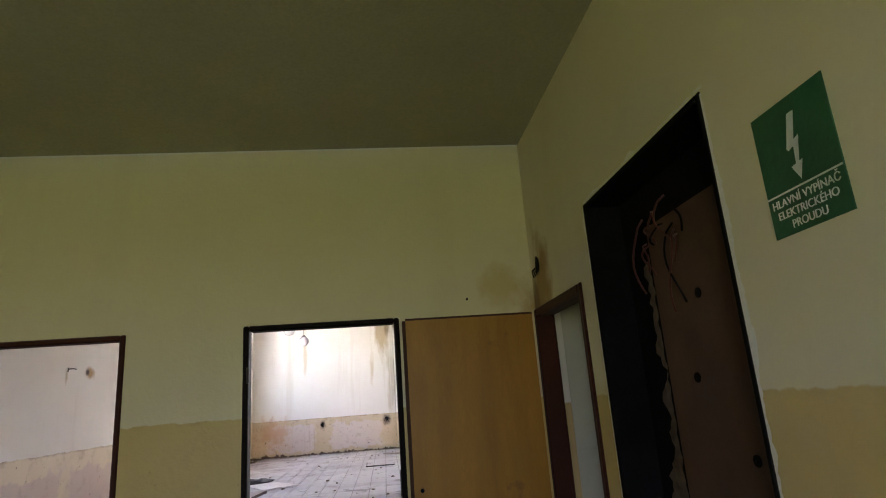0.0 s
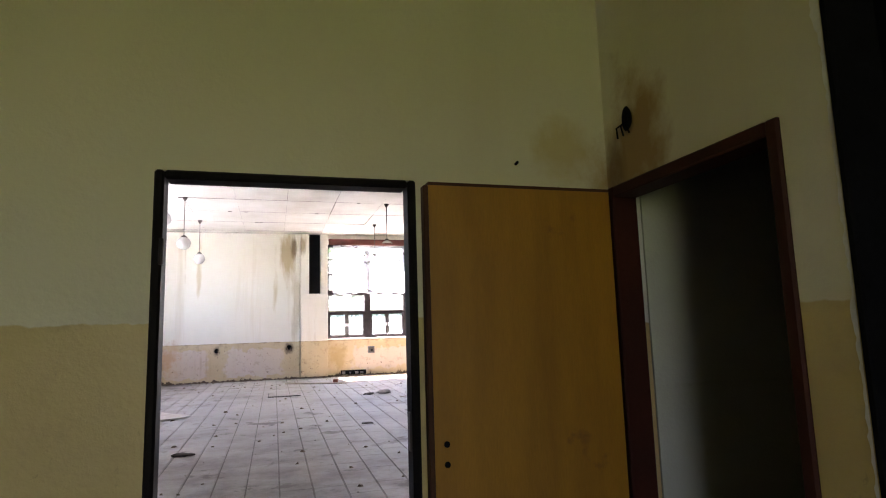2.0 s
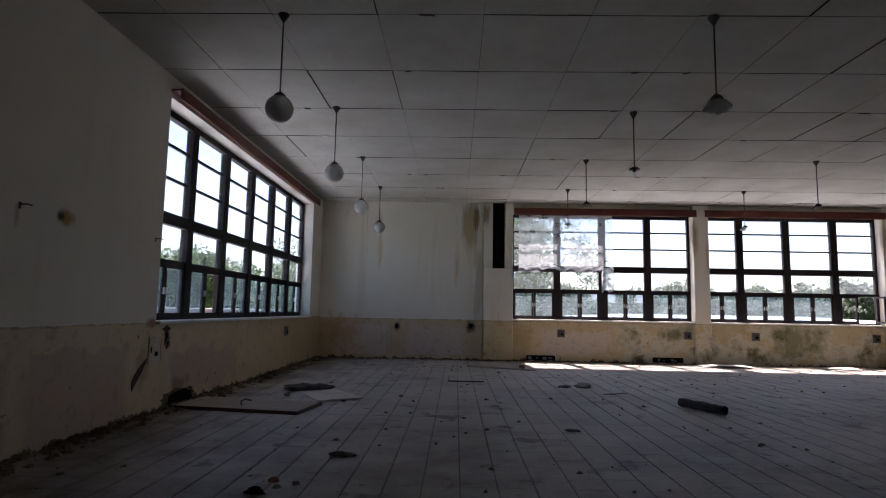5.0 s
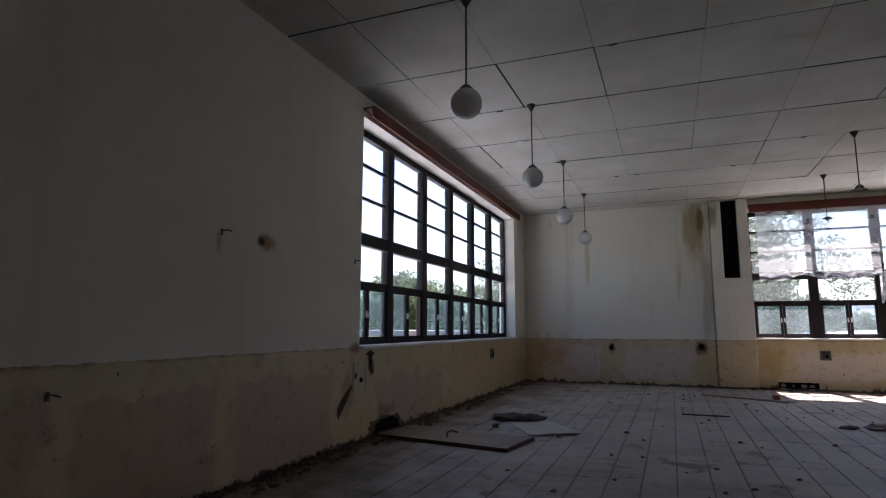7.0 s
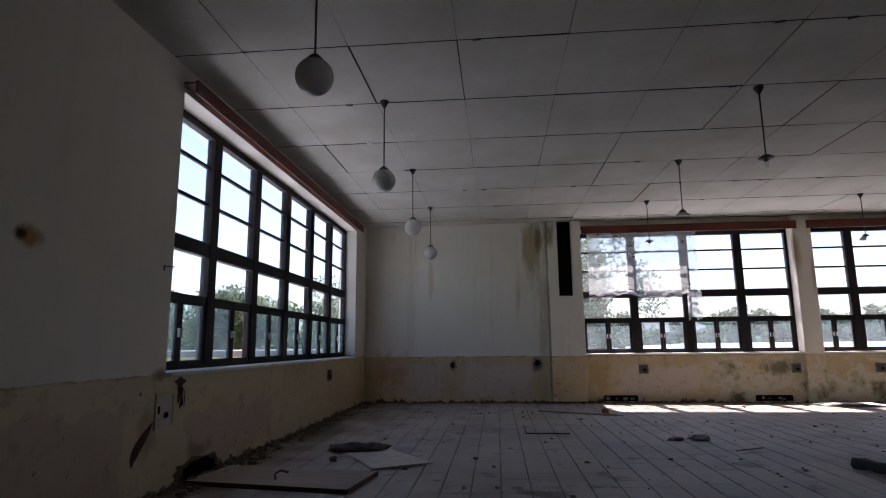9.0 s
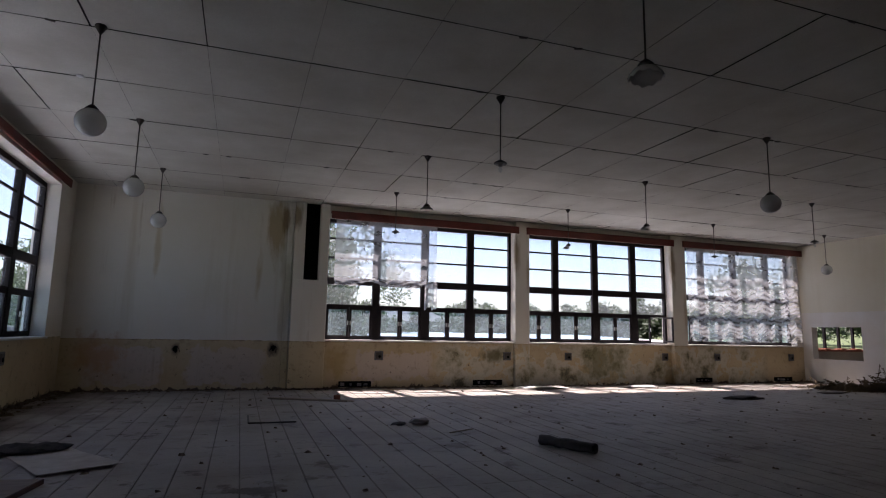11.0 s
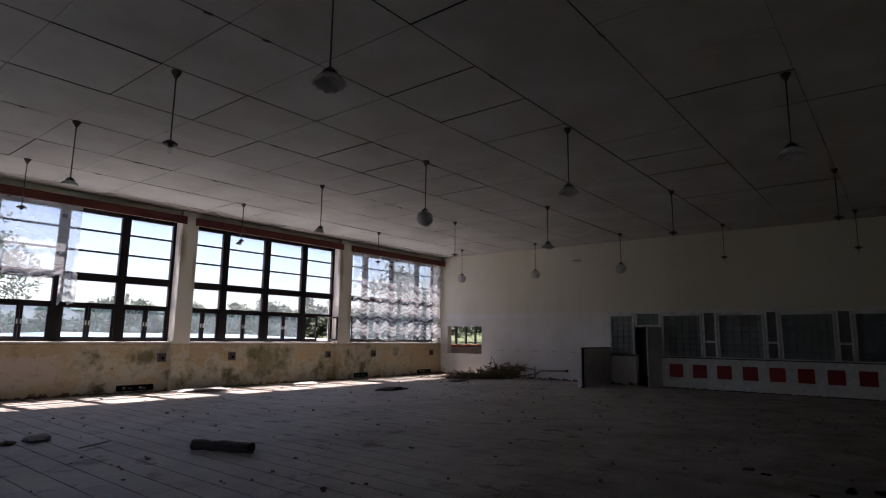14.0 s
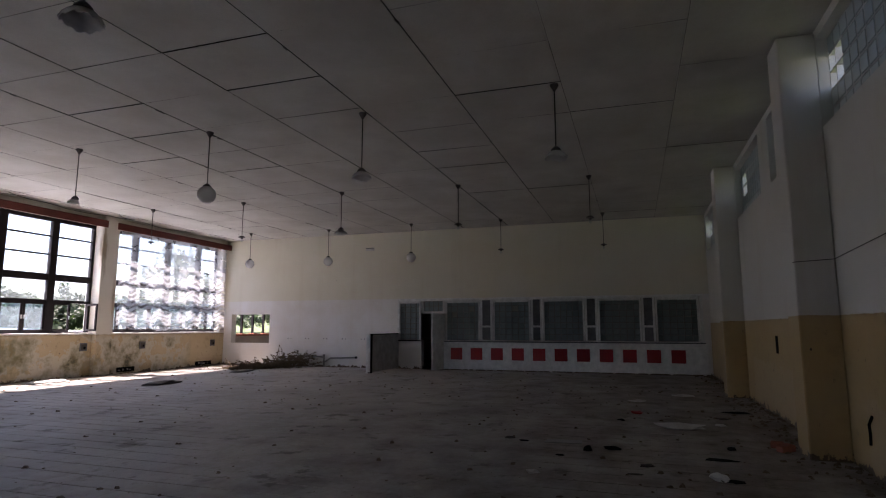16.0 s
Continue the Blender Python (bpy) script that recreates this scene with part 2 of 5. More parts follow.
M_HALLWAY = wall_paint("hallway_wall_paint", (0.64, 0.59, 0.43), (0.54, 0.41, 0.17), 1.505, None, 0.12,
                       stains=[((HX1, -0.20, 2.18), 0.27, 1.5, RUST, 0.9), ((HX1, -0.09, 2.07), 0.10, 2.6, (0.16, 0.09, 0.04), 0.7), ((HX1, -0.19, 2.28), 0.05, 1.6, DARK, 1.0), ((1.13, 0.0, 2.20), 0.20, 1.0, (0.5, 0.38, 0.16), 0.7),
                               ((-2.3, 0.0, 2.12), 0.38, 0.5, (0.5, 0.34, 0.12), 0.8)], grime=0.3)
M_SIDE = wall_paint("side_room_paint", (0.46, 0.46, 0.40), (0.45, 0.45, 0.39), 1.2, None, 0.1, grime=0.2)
M_PLASTER = surface("outer_render", (0.55, 0.52, 0.46), scale=1.0, rough=0.9)
M_CEIL = surface("ceiling_board", (0.64, 0.62, 0.57), (0.50, 0.475, 0.42), 0.9, 0.9, fine=80, bump_s=0.15, random_tone=0.12, spec=0.2)
M_CEIL_GAP = surface("ceiling_gap", (0.03, 0.028, 0.025), rough=0.95)
M_HCEIL = surface("hallway_ceiling_paint", (0.46, 0.44, 0.33), (0.40, 0.38, 0.28), 0.8, 0.9)
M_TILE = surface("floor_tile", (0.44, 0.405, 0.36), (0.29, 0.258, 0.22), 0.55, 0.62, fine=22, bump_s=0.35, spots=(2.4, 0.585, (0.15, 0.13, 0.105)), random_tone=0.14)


def dirt_and_darker_sides(m):
    """Brown soil swept against the foot of the left and the window wall, thinning out raggedly, and dust over the rest.
    The floor also turns darker over metres towards the left and the rear.
    """
    nt = m.node_tree
    bs = nt.nodes["Principled BSDF"]
    link = bs.inputs["Base Color"].links[0]
    src = link.from_socket
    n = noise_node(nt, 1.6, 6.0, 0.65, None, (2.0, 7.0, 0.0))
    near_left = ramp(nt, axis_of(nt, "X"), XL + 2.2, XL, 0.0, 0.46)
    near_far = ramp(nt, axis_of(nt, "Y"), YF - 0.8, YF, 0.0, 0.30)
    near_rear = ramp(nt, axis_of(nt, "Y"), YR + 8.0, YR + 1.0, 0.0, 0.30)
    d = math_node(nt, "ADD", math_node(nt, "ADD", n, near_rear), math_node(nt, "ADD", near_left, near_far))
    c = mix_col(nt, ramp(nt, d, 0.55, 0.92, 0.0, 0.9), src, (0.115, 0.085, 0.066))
    # trodden plaster dust in pale drifts over tiles and joints, and dark damp patches
    dust = noise_node(nt, 0.9, 7.0, 0.7, None, (9.0, 1.0, 0.0))
    c = mix_col(nt, ramp(nt, dust, 0.46, 0.68, 0.0, 0.55), c, (0.45, 0.415, 0.37))
    grit = noise_node(nt, 13.0, 5.0, 0.75, None, (1.0, 3.0, 0.0))
    c = mix_col(nt, ramp(nt, grit, 0.60, 0.72, 0.0, 0.6), c, (0.10, 0.08, 0.065))
    nt.links.new(c, bs.inputs["Base Color"])


M_GROUT = surface("floor_grout", (0.225, 0.205, 0.182), (0.12, 0.105, 0.09), rough=0.95, scale=1.2)
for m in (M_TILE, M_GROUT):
    dirt_and_darker_sides(m)
M_FRAME = surface("window_frame_paint", (0.014, 0.011, 0.014), (0.022, 0.018, 0.018), 5, 0.6, fine=90, spec=0.2)
M_RED = surface("red_brown_cladding", (0.15, 0.03, 0.018), (0.09, 0.022, 0.016), 2.5, 0.6, stretch=(1, 1, 3))
M_SILL = surface("sill_stone", (0.66, 0.65, 0.63), (0.45, 0.43, 0.40), 5, 0.6)
M_LEDGE = surface("pale_ledge_paint", (0.80, 0.79, 0.77), (0.62, 0.60, 0.57), 4, 0.5)
M_STEEL = surface("door_frame_paint", (0.006, 0.005, 0.0055), (0.011, 0.008, 0.007), 4, 0.6, spots=(14.0, 0.74, (0.2, 0.18, 0.16)), spec=0.08)
M_STEEL_RED = surface("red_brown_frame_paint", (0.06, 0.016, 0.011), (0.04, 0.013, 0.010), 4, 0.5, spec=0.15)
M_VENEER = surface("door_veneer", (0.38, 0.175, 0.017), (0.28, 0.125, 0.013), 2.2, 0.45, fine=40, stretch=(4, 4, 0.6), spots=(2.2, 0.64, (0.20, 0.09, 0.02)))
M_EDGE = surface("door_edge_wood", (0.07, 0.026, 0.016), rough=0.6, spec=0.2)
# dull black of fittings and scraps; flat hole pieces use it as inner shade
M_BLACK = surface("dull_black", (0.004, 0.004, 0.0045), (0.008, 0.008, 0.010), 5, 0.9, spots=(11.0, 0.71, (0.06, 0.06, 0.06)), spec=0.08)
M_BOARD = surface("fibre_board", (0.105, 0.053, 0.034), (0.06, 0.032, 0.022), 3, 0.8, spots=(6.0, 0.68, (0.06, 0.03, 0.02)))
M_GREEN = surface("sign_green", (0.015, 0.11, 0.05), (0.012, 0.085, 0.04), 6, 0.5, spots=(12, 0.70, (0.4, 0.42, 0.38)))
M_WHITE = surface("white_paint", (0.78, 0.78, 0.76), rough=0.5)
M_REDTILE = surface("red_tile", (0.34, 0.018, 0.022), (0.29, 0.016, 0.02), 5, 0.55)
M_METAL = surface("dark_metal", (0.10, 0.09, 0.085), rough=0.5, metal=0.6)
M_PIPE = surface("grey_pipe", (0.30, 0.29, 0.28), rough=0.5)
M_GREY = surface("grey_box", (0.16, 0.16, 0.17), (0.10, 0.10, 0.11), 6, 0.5)
M_CREAM = surface("cream_paint", (0.60, 0.49, 0.30), rough=0.5)
M_WIRE = surface("red_wire", (0.10, 0.02, 0.015), rough=0.5)
M_RUBBLE = surface("rubble", (0.24, 0.18, 0.13), (0.07, 0.05, 0.035), 20, 0.95, random_tone=0.6)
M_WOOD = surface("old_board", (0.36, 0.30, 0.24), (0.26, 0.21, 0.17), 3, 0.8, stretch=(1, 5, 5))
M_PAPER = surface("old_cardboard", (0.60, 0.56, 0.49), (0.46, 0.41, 0.34), 4, 0.9)
M_CLOTH = surface("dirty_felt", (0.11, 0.095, 0.085), (0.055, 0.05, 0.045), 9, 0.95, fine=120, bump_s=0.8)
M_DRYLEAF = surface("dry_twigs", (0.16, 0.11, 0.06), (0.08, 0.06, 0.03), 9, 0.9, random_tone=0.5)
M_BRICK = surface("red_brick", (0.36, 0.13, 0.08), (0.24, 0.08, 0.06), 8, 0.9, random_tone=0.3)
M_LEAF = surface("leaves", (0.036, 0.064, 0.022), (0.019, 0.037, 0.015), 0.6, 0.6, bump_s=0, random_tone=0.6)
M_BARK = surface("bark", (0.09, 0.07, 0.05), rough=0.9)
M_GRASS = surface("grass", (0.09, 0.12, 0.04), (0.06, 0.09, 0.03), 0.3, 0.95)
M_ROOF = surface("pale_roof", (0.52, 0.53, 0.55), (0.42, 0.43, 0.45), 0.5, 0.7)
M_ROOF_DARK = surface("slate_roof", (0.16, 0.13, 0.13), rough=0.8)
M_YELLOW = surface("yellow_render", (0.60, 0.45, 0.20), rough=0.9)


def leaf_glow_through(m):
    """Leaves let part of the light through."""
    nt = m.node_tree
    b = nt.nodes["Principled BSDF"]
    tr = nt.nodes.new("ShaderNodeBsdfTranslucent")
    tr.inputs[0].default_value = (0.07, 0.12, 0.03, 1)
    mx = nt.nodes.new("ShaderNodeMixShader")
    mx.inputs[0].default_value = 0.35
    nt.links.new(b.outputs[0], mx.inputs[1])
    nt.links.new(tr.outputs[0], mx.inputs[2])
    nt.links.new(mx.outputs[0], nt.nodes["Material Output"].inputs[0])


leaf_glow_through(M_LEAF)


def clear_glass(name, dirt, tint=(0.93, 0.97, 1.0), gloss=0.06):
    """Thin window glass: it lets the light straight through, mirrors a little and carries a film of dirt."""
    m, nt, b = material(name)
    nt.nodes.remove(b)
    tr = nt.nodes.new("ShaderNodeBsdfTransparent")
    tr.inputs[0].default_value = (*tint, 1)
    gl = nt.nodes.new("ShaderNodeBsdfGlossy")
    gl.inputs["Roughness"].default_value = 0.02
    film = nt.nodes.new("ShaderNodeBsdfTranslucent")
    film.inputs[0].default_value = (0.62, 0.68, 0.70, 1)
    a = nt.nodes.new("ShaderNodeMixShader")
    a.inputs[0].default_value = gloss
    nt.links.new(tr.outputs[0], a.inputs[1])
    nt.links.new(gl.outputs[0], a.inputs[2])
    c = nt.nodes.new("ShaderNodeMixShader")
    n = noise_node(nt, 1.7, 5.0, 0.65)
    nt.links.new(ramp(nt, n, 0.25, 0.75, dirt * 0.5, dirt * 1.5), c.inputs[0])
    nt.links.new(a.outputs[0], c.inputs[1])
    nt.links.new(film.outputs[0], c.inputs[2])
    nt.links.new(c.outputs[0], nt.nodes["Material Output"].inputs[0])
    return m


M_GLASS = clear_glass("window_glass", 0.03)
M_GLASS_DIRTY = clear_glass("dirty_glass", 0.05, (0.66, 0.80, 0.87))


def sheer(name, cover, ruffle=0.0):
    """A sheer curtain: part of the light goes straight through its open weave; lace carries wavy denser bands across."""
    m, nt, b = material(name)
    nt.nodes.remove(b)
    tr = nt.nodes.new("ShaderNodeBsdfTransparent")
    df = nt.nodes.new("ShaderNodeBsdfDiffuse")
    df.inputs[0].default_value = (0.66, 0.66, 0.66, 1)
    tl = nt.nodes.new("ShaderNodeBsdfTranslucent")
    tl.inputs[0].default_value = (0.52, 0.53, 0.55, 1)
    a = nt.nodes.new("ShaderNodeMixShader")
    a.inputs[0].default_value = 0.5
    nt.links.new(df.outputs[0], a.inputs[1])
    nt.links.new(tl.outputs[0], a.inputs[2])
    c = nt.nodes.new("ShaderNodeMixShader")
    n = noise_node(nt, 3.0, 3.0, 0.5, (1.0, 1.0, 2.5))
    fac = ramp(nt, n, 0.3, 0.7, cover * 0.88, min(1.0, cover * 1.12))
    if ruffle:
        sway = math_node(nt, "MULTIPLY", math_node(nt, "SINE", math_node(nt, "MULTIPLY", axis_of(nt, "X"), 13.0)), 0.035)
        drift = ramp(nt, noise_node(nt, 1.3, 3.0, 0.5), 0.2, 0.8, -0.16, 0.16)
        phase = math_node(nt, "ADD", math_node(nt, "ADD", axis_of(nt, "Z"), sway), drift)
        band = math_node(nt, "SINE", math_node(nt, "MULTIPLY", phase, 6.283 / 0.155))
        fac = math_node(nt, "ADD", fac, ramp(nt, band, -0.5, 0.6, -ruffle, ruffle))
    nt.links.new(fac, c.inputs[0])
    nt.links.new(tr.outputs[0], c.inputs[1])
    nt.links.new(a.outputs[0], c.inputs[2])
    nt.links.new(c.outputs[0], nt.nodes["Material Output"].inputs[0])
    return m


M_SHEER = sheer("sheer_curtain", 0.38)
M_LACE = sheer("lace_curtain", 0.42, 0.13)
M_TORN = sheer("torn_lace", 0.72, 0.2)


def milk_glass(name, col, trans, rough):
    m, nt, b = material(name)
    b.inputs["Base Color"].default_value = (*col, 1)
    b.inputs["Roughness"].default_value = rough
    b.inputs["Transmission Weight"].default_value = trans
    grain = noise_node(nt, 25.0, 3.0, 0.6)
    bump(nt, b, grain, 0.15, 0.003)
    return m


M_OPAL = milk_glass("opal_glass", (0.74, 0.73, 0.72), 0.25, 0.25)
M_BLOCK = milk_glass("glass_block", (0.34, 0.38, 0.36), 0.45, 0.3)
M_BLOCK_DARK = milk_glass("dull_glass_block", (0.20, 0.26, 0.26), 0.35, 0.3)


# ---- building helpers ----
def mesh_of(name, bm):
    me = bpy.data.meshes.new(name)
    bm.normal_update()
    bm.to_mesh(me)
    bm.free()
    return me


def part(name, bm, mat, parent=None, label=""):
    ob = new(name, mesh_of(name, bm))
    ob.data.materials.append(mat)
    if parent is not None:
        ob.parent = parent
    return tagged(ob, label) if label else ob


def thing(name, at=(0, 0, 0), label="", category="", group="", kind="", rz=0.0):
    ob = new(name)
    ob.empty_display_size = 0.1
    ob.matrix_world = pose(*at, 0, 0, rz)
    return tagged(ob, label, category, group, kind)


def box(bm, x0, x1, y0, y1, z0, z1, bevel=0.0):
    r = bmesh.ops.create_cube(bm, size=1.0)
    vs = r["verts"]
    for v in vs:
        v.co = Vector(((x0 + x1) / 2 + v.co.x * (x1 - x0), (y0 + y1) / 2 + v.co.y * (y1 - y0), (z0 + z1) / 2 + v.co.z * (z1 - z0)))
    if bevel:
        es = list({e for v in vs for e in v.link_edges})
        bmesh.ops.bevel(bm, geom=es, offset=bevel, segments=1, affect="EDGES")
    return bm


def boxes(*dims, bevel=0.0):
    bm = bmesh.new()
    for d in dims:
        box(bm, *d, bevel=bevel)
    return bm


def lathe(profile, segs=24):
    """Turn a profile of (radius, height) about the z axis."""
    bm = bmesh.new()
    rings = []
    for r, z in profile:
        if r < 1e-5:
            rings.append([bm.verts.new((0, 0, z))])
        else:
            rings.append([bm.verts.new((r * math.cos(2 * math.pi * i / segs), r * math.sin(2 * math.pi * i / segs), z)) for i in range(segs)])
    for a, b in zip(rings, rings[1:]):
        for i in range(segs):
            j = (i + 1) % segs
            vs = [a[i % len(a)], a[j % len(a)], b[j % len(b)], b[i % len(b)]]
            vs = list(dict.fromkeys(vs))
            if len(vs) > 2:
                f = bm.faces.new(vs)
                f.smooth = True
    bmesh.ops.recalc_face_normals(bm, faces=bm.faces)
    return bm


def tube(points, radius, segs=8, bm=None):
    """A round bar along a line of points."""
    bm = bm or bmesh.new()
    pts = [Vector(p) for p in points]
    rings = []
    for i, p in enumerate(pts):
        d = (pts[min(i + 1, len(pts) - 1)] - pts[max(i - 1, 0)]).normalized()
        u = d.orthogonal().normalized()
        w = d.cross(u)
        rings.append([bm.verts.new(p + radius * (u * math.cos(2 * math.pi * k / segs) + w * math.sin(2 * math.pi * k / segs))) for k in range(segs)])
    for a, b in zip(rings, rings[1:]):
        best = min(range(segs), key=lambda s: sum((a[k].co - b[(k + s) % segs].co).length for k in range(segs)))
        for k in range(segs):
            f = bm.faces.new((a[k], a[(k + 1) % segs], b[(k + 1 + best) % segs], b[(k + best) % segs]))
            f.smooth = True
    bm.faces.new(rings[0][::-1])
    bm.faces.new(rings[-1])
    bmesh.ops.recalc_face_normals(bm, faces=bm.faces)
    return bm


def text_part(words, size, m, mat, parent, name="lettering", align="LEFT"):
    cu = bpy.data.curves.new("lettering_curve", "FONT")
    cu.body, cu.size, cu.align_x, cu.align_y, cu.extrude = words, size, align, "CENTER", 0.0008
    tmp = bpy.data.objects.new("lettering_tmp", cu)
    scene.collection.objects.link(tmp)
    me = bpy.data.meshes.new_from_object(tmp.evaluated_get(bpy.context.evaluated_depsgraph_get()))
    bpy.data.objects.remove(tmp)
    me.materials.clear()
    me.materials.append(mat)
    ob = new(name, me)
    ob.matrix_world = m
    ob.parent = parent
    return ob


def portal(x, y, z, sx, sy, target):
    """Guides the sky's light through a window opening."""
    ld = bpy.data.lights.new("window_light", "AREA")
    ld.shape, ld.size, ld.size_y = "RECTANGLE", sx, sy
    ld.cycles.is_portal = True
    ob = new("window_light", ld)
    ob.matrix_world = look((x, y, z), target)
    return ob


for a, b in BAYS:
    portal((a + b) / 2, YF + 0.6, (ZS + 4.3) / 2, b - a, 4.3 - ZS, ((a + b) / 2, 0, (ZS + 4.3) / 2))
portal(XL - 0.6, (LW0 + LW1) / 2, (ZS + 4.3) / 2, LW1 - LW0, 4.3 - ZS, (0, (LW0 + LW1) / 2, (ZS + 4.3) / 2))
# serves the unseen opening added in the hallway's back wall
portal(-0.75, HY0 - 0.3, 1.55, 1.2, 2.3, (-0.75, 0, 1.55))


# ---- large structure ----
def structure(name, bm, mat, label, category="wall"):
    return tagged(part(name, bm, mat), label, category, "", "structure")


def wall_with_openings(axis, c0, c1, a0, a1, z0, z1, openings):
    """A wall between c0 and c1 across, a0 to a1 along, with rectangular openings (a, a, z, z) through it."""
    bm = bmesh.new()
    cuts_a = sorted({a0, a1, *(v for o in openings for v in o[:2])})
    cuts_z = sorted({z0, z1, *(v for o in openings for v in o[2:])})
    cell = {}
    for i in range(len(cuts_a) - 1):
        for k in range(len(cuts_z) - 1):
            ca, cz = (cuts_a[i] + cuts_a[i + 1]) / 2, (cuts_z[k] + cuts_z[k + 1]) / 2
            cell[i, k] = not any(o[0] < ca < o[1] and o[2] < cz < o[3] for o in openings)

    def vert(a, c, z):
        return bm.verts.new((a, c, z) if axis == "x" else (c, a, z))

    for (i, k), full in cell.items():
        if not full:
            continue
        aa, ab, za, zb = cuts_a[i], cuts_a[i + 1], cuts_z[k], cuts_z[k + 1]
        for c in (c0, c1):
            bm.faces.new([vert(aa, c, za), vert(ab, c, za), vert(ab, c, zb), vert(aa, c, zb)])
        for (di, dk), (p, q) in {(-1, 0): ((aa, za), (aa, zb)), (1, 0): ((ab, za), (ab, zb)), (0, -1): ((aa, za), (ab, za)), (0, 1): ((aa, zb), (ab, zb))}.items():
            if not cell.get((i + di, k + dk), False):
                bm.faces.new([vert(p[0], c0, p[1]), vert(q[0], c0, q[1]), vert(q[0], c1, q[1]), vert(p[0], c1, p[1])])
    bmesh.ops.remove_doubles(bm, verts=bm.verts, dist=1e-4)
    bmesh.ops.recalc_face_normals(bm, faces=bm.faces)
    return bm


# hall walls
WIN_TOP = 4.27
wall_left = structure("wall_left", wall_with_openings("y", XL - WALL, XL, YR - 0.3, YF + WALL, -0.3, ZC + 0.25, [(LW0, LW1, ZS, WIN_TOP)]), M_LEFT,
                      "white plaster wall with a worn ochre lower band")
structure("wall_far", wall_with_openings("x", YF, YF + WALL, XL, XR + 0.4, -0.3, ZC + 0.25, [(a, b, ZS, WIN_TOP) for a, b in BAYS]), M_FAR,
          "stained white and ochre plaster wall under the windows")
structure("wall_right", wall_with_openings("y", XR, XR + 0.25, YR - 0.3, YF, -0.3, ZC + 0.25, [(14.80, 16.44, 0.78, 1.82), (0.50, 8.13, 0.93, 2.26), (8.94, 9.78, 0.93, 2.26), (8.13, 8.94, 0.0, 1.80), (8.20, 8.87, 1.86, 2.26)]), M_RIGHT,
          "white painted wall with serving windows and a hatch")
REAR_OPEN = [(-0.46, 0.455, -0.3, 2.03), (-2.03, -1.115, -0.3, 2.02)]
CLEAR = [(1.6, 3.7), (4.4, 6.66), (7.12, 9.2), (9.9, 12.18), (12.64, 14.9), (15.6, 17.3)]
structure("wall_rear", wall_with_openings("x", 0.0, YR, XL, XR, -0.3, ZC + 0.25, [(-0.50, 0.465, -0.3, 2.17), (-2.03, -1.115, -0.3, 2.17)] + [(a, b, 3.47, 4.46) for a, b in CLEAR]), M_REAR,
          "white plaster wall with an ochre lower band and high glass block windows")
structure("wall_hallway", wall_with_openings("x", -0.014, -0.002, HX0, HX1, -0.3, HZ, REAR_OPEN), M_HALLWAY, "pale green and ochre hallway wall round the doorways")
for n, (px0, px1) in enumerate([(1.10, 1.55), (6.66, 7.10), (12.18, 12.62)]):
    structure("pier_rear_%d" % n, boxes((px0, px1, YR, 0.62, 0, ZC - 0.03), bevel=0.012), M_REAR, "projecting wall pier, white above and ochre below", "pier")
for n, (px0, px1) in enumerate([(6.74, 7.18), (12.10, 12.64)]):
    structure("pier_far_%d" % n, boxes((px0, px1, YF - 0.16, YF - 0.002, 0, ZC - 0.03), bevel=0.012), M_FAR, "stained plaster pier between the windows", "pier")

# hallway and side room
NICHE = (-2.06, -1.06, 1.03, 2.35)
structure("wall_hallway_right", wall_with_openings("y", HX1, HX1 + 0.16, HY0, -0.014, -0.3, HZ, [(-0.89, -0.014, -0.3, 2.03), NICHE]), M_HALLWAY,
          "pale green hallway wall with an ochre lower band")
structure("wall_hallway_left", boxes((HX0 - 0.2, HX0, HY0, -0.014, -0.3, HZ)), M_HALLWAY, "pale green hallway wall")
# opening added out of view so that daylight reaches the hallway walls
structure("wall_hallway_back", wall_with_openings("x", HY0 - 0.2, HY0, HX0, HX1, -0.3, HZ, [(-1.35, -0.15, 0.4, 2.7)]), M_HALLWAY, "pale green hallway wall with an added unseen opening for light")
structure("ceiling_hallway", boxes((HX0 - 0.2, HX1 + 2.6, HY0 - 0.2, -0.036, HZ, HZ + 0.2)), M_HCEIL, "dull painted hallway ceiling", "ceiling")
structure("floor_hallway", boxes((HX0 - 0.2, HX1 + 2.6, HY0 - 0.2, 0.0, -0.30, 0.0)), M_GROUT, "dark dirty hallway floor", "floor")
structure("wall_side_room", boxes((HX1 + 0.16, HX1 + 2.6, -0.014, -0.004, 0, HZ), (HX1 + 2.4, HX1 + 2.6, -3.0, -0.014, 0, HZ), (HX1 + 0.30, HX1 + 2.4, -3.2, -3.0, 0, HZ)), M_SIDE,
          "bare pale walls of a small dark side room")
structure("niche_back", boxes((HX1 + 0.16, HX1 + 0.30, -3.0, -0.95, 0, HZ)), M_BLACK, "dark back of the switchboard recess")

# hall ceiling: boards with open joints under a dark slab
PX, PY = 1.15, 1.465
GX, GY = -0.95, 7.44
OPEN_JOINTS = {(7, -3), (8, -4), (8, -2), (9, -2), (10, -5), (10, -2), (12, -3), (12, -2), (15, -5), (15, -4), (6, 1), (7, 1), (8, 2), (5, -1), (6, -1), (9, 1), (-1, 0), (4, -2), (-2, 2)}


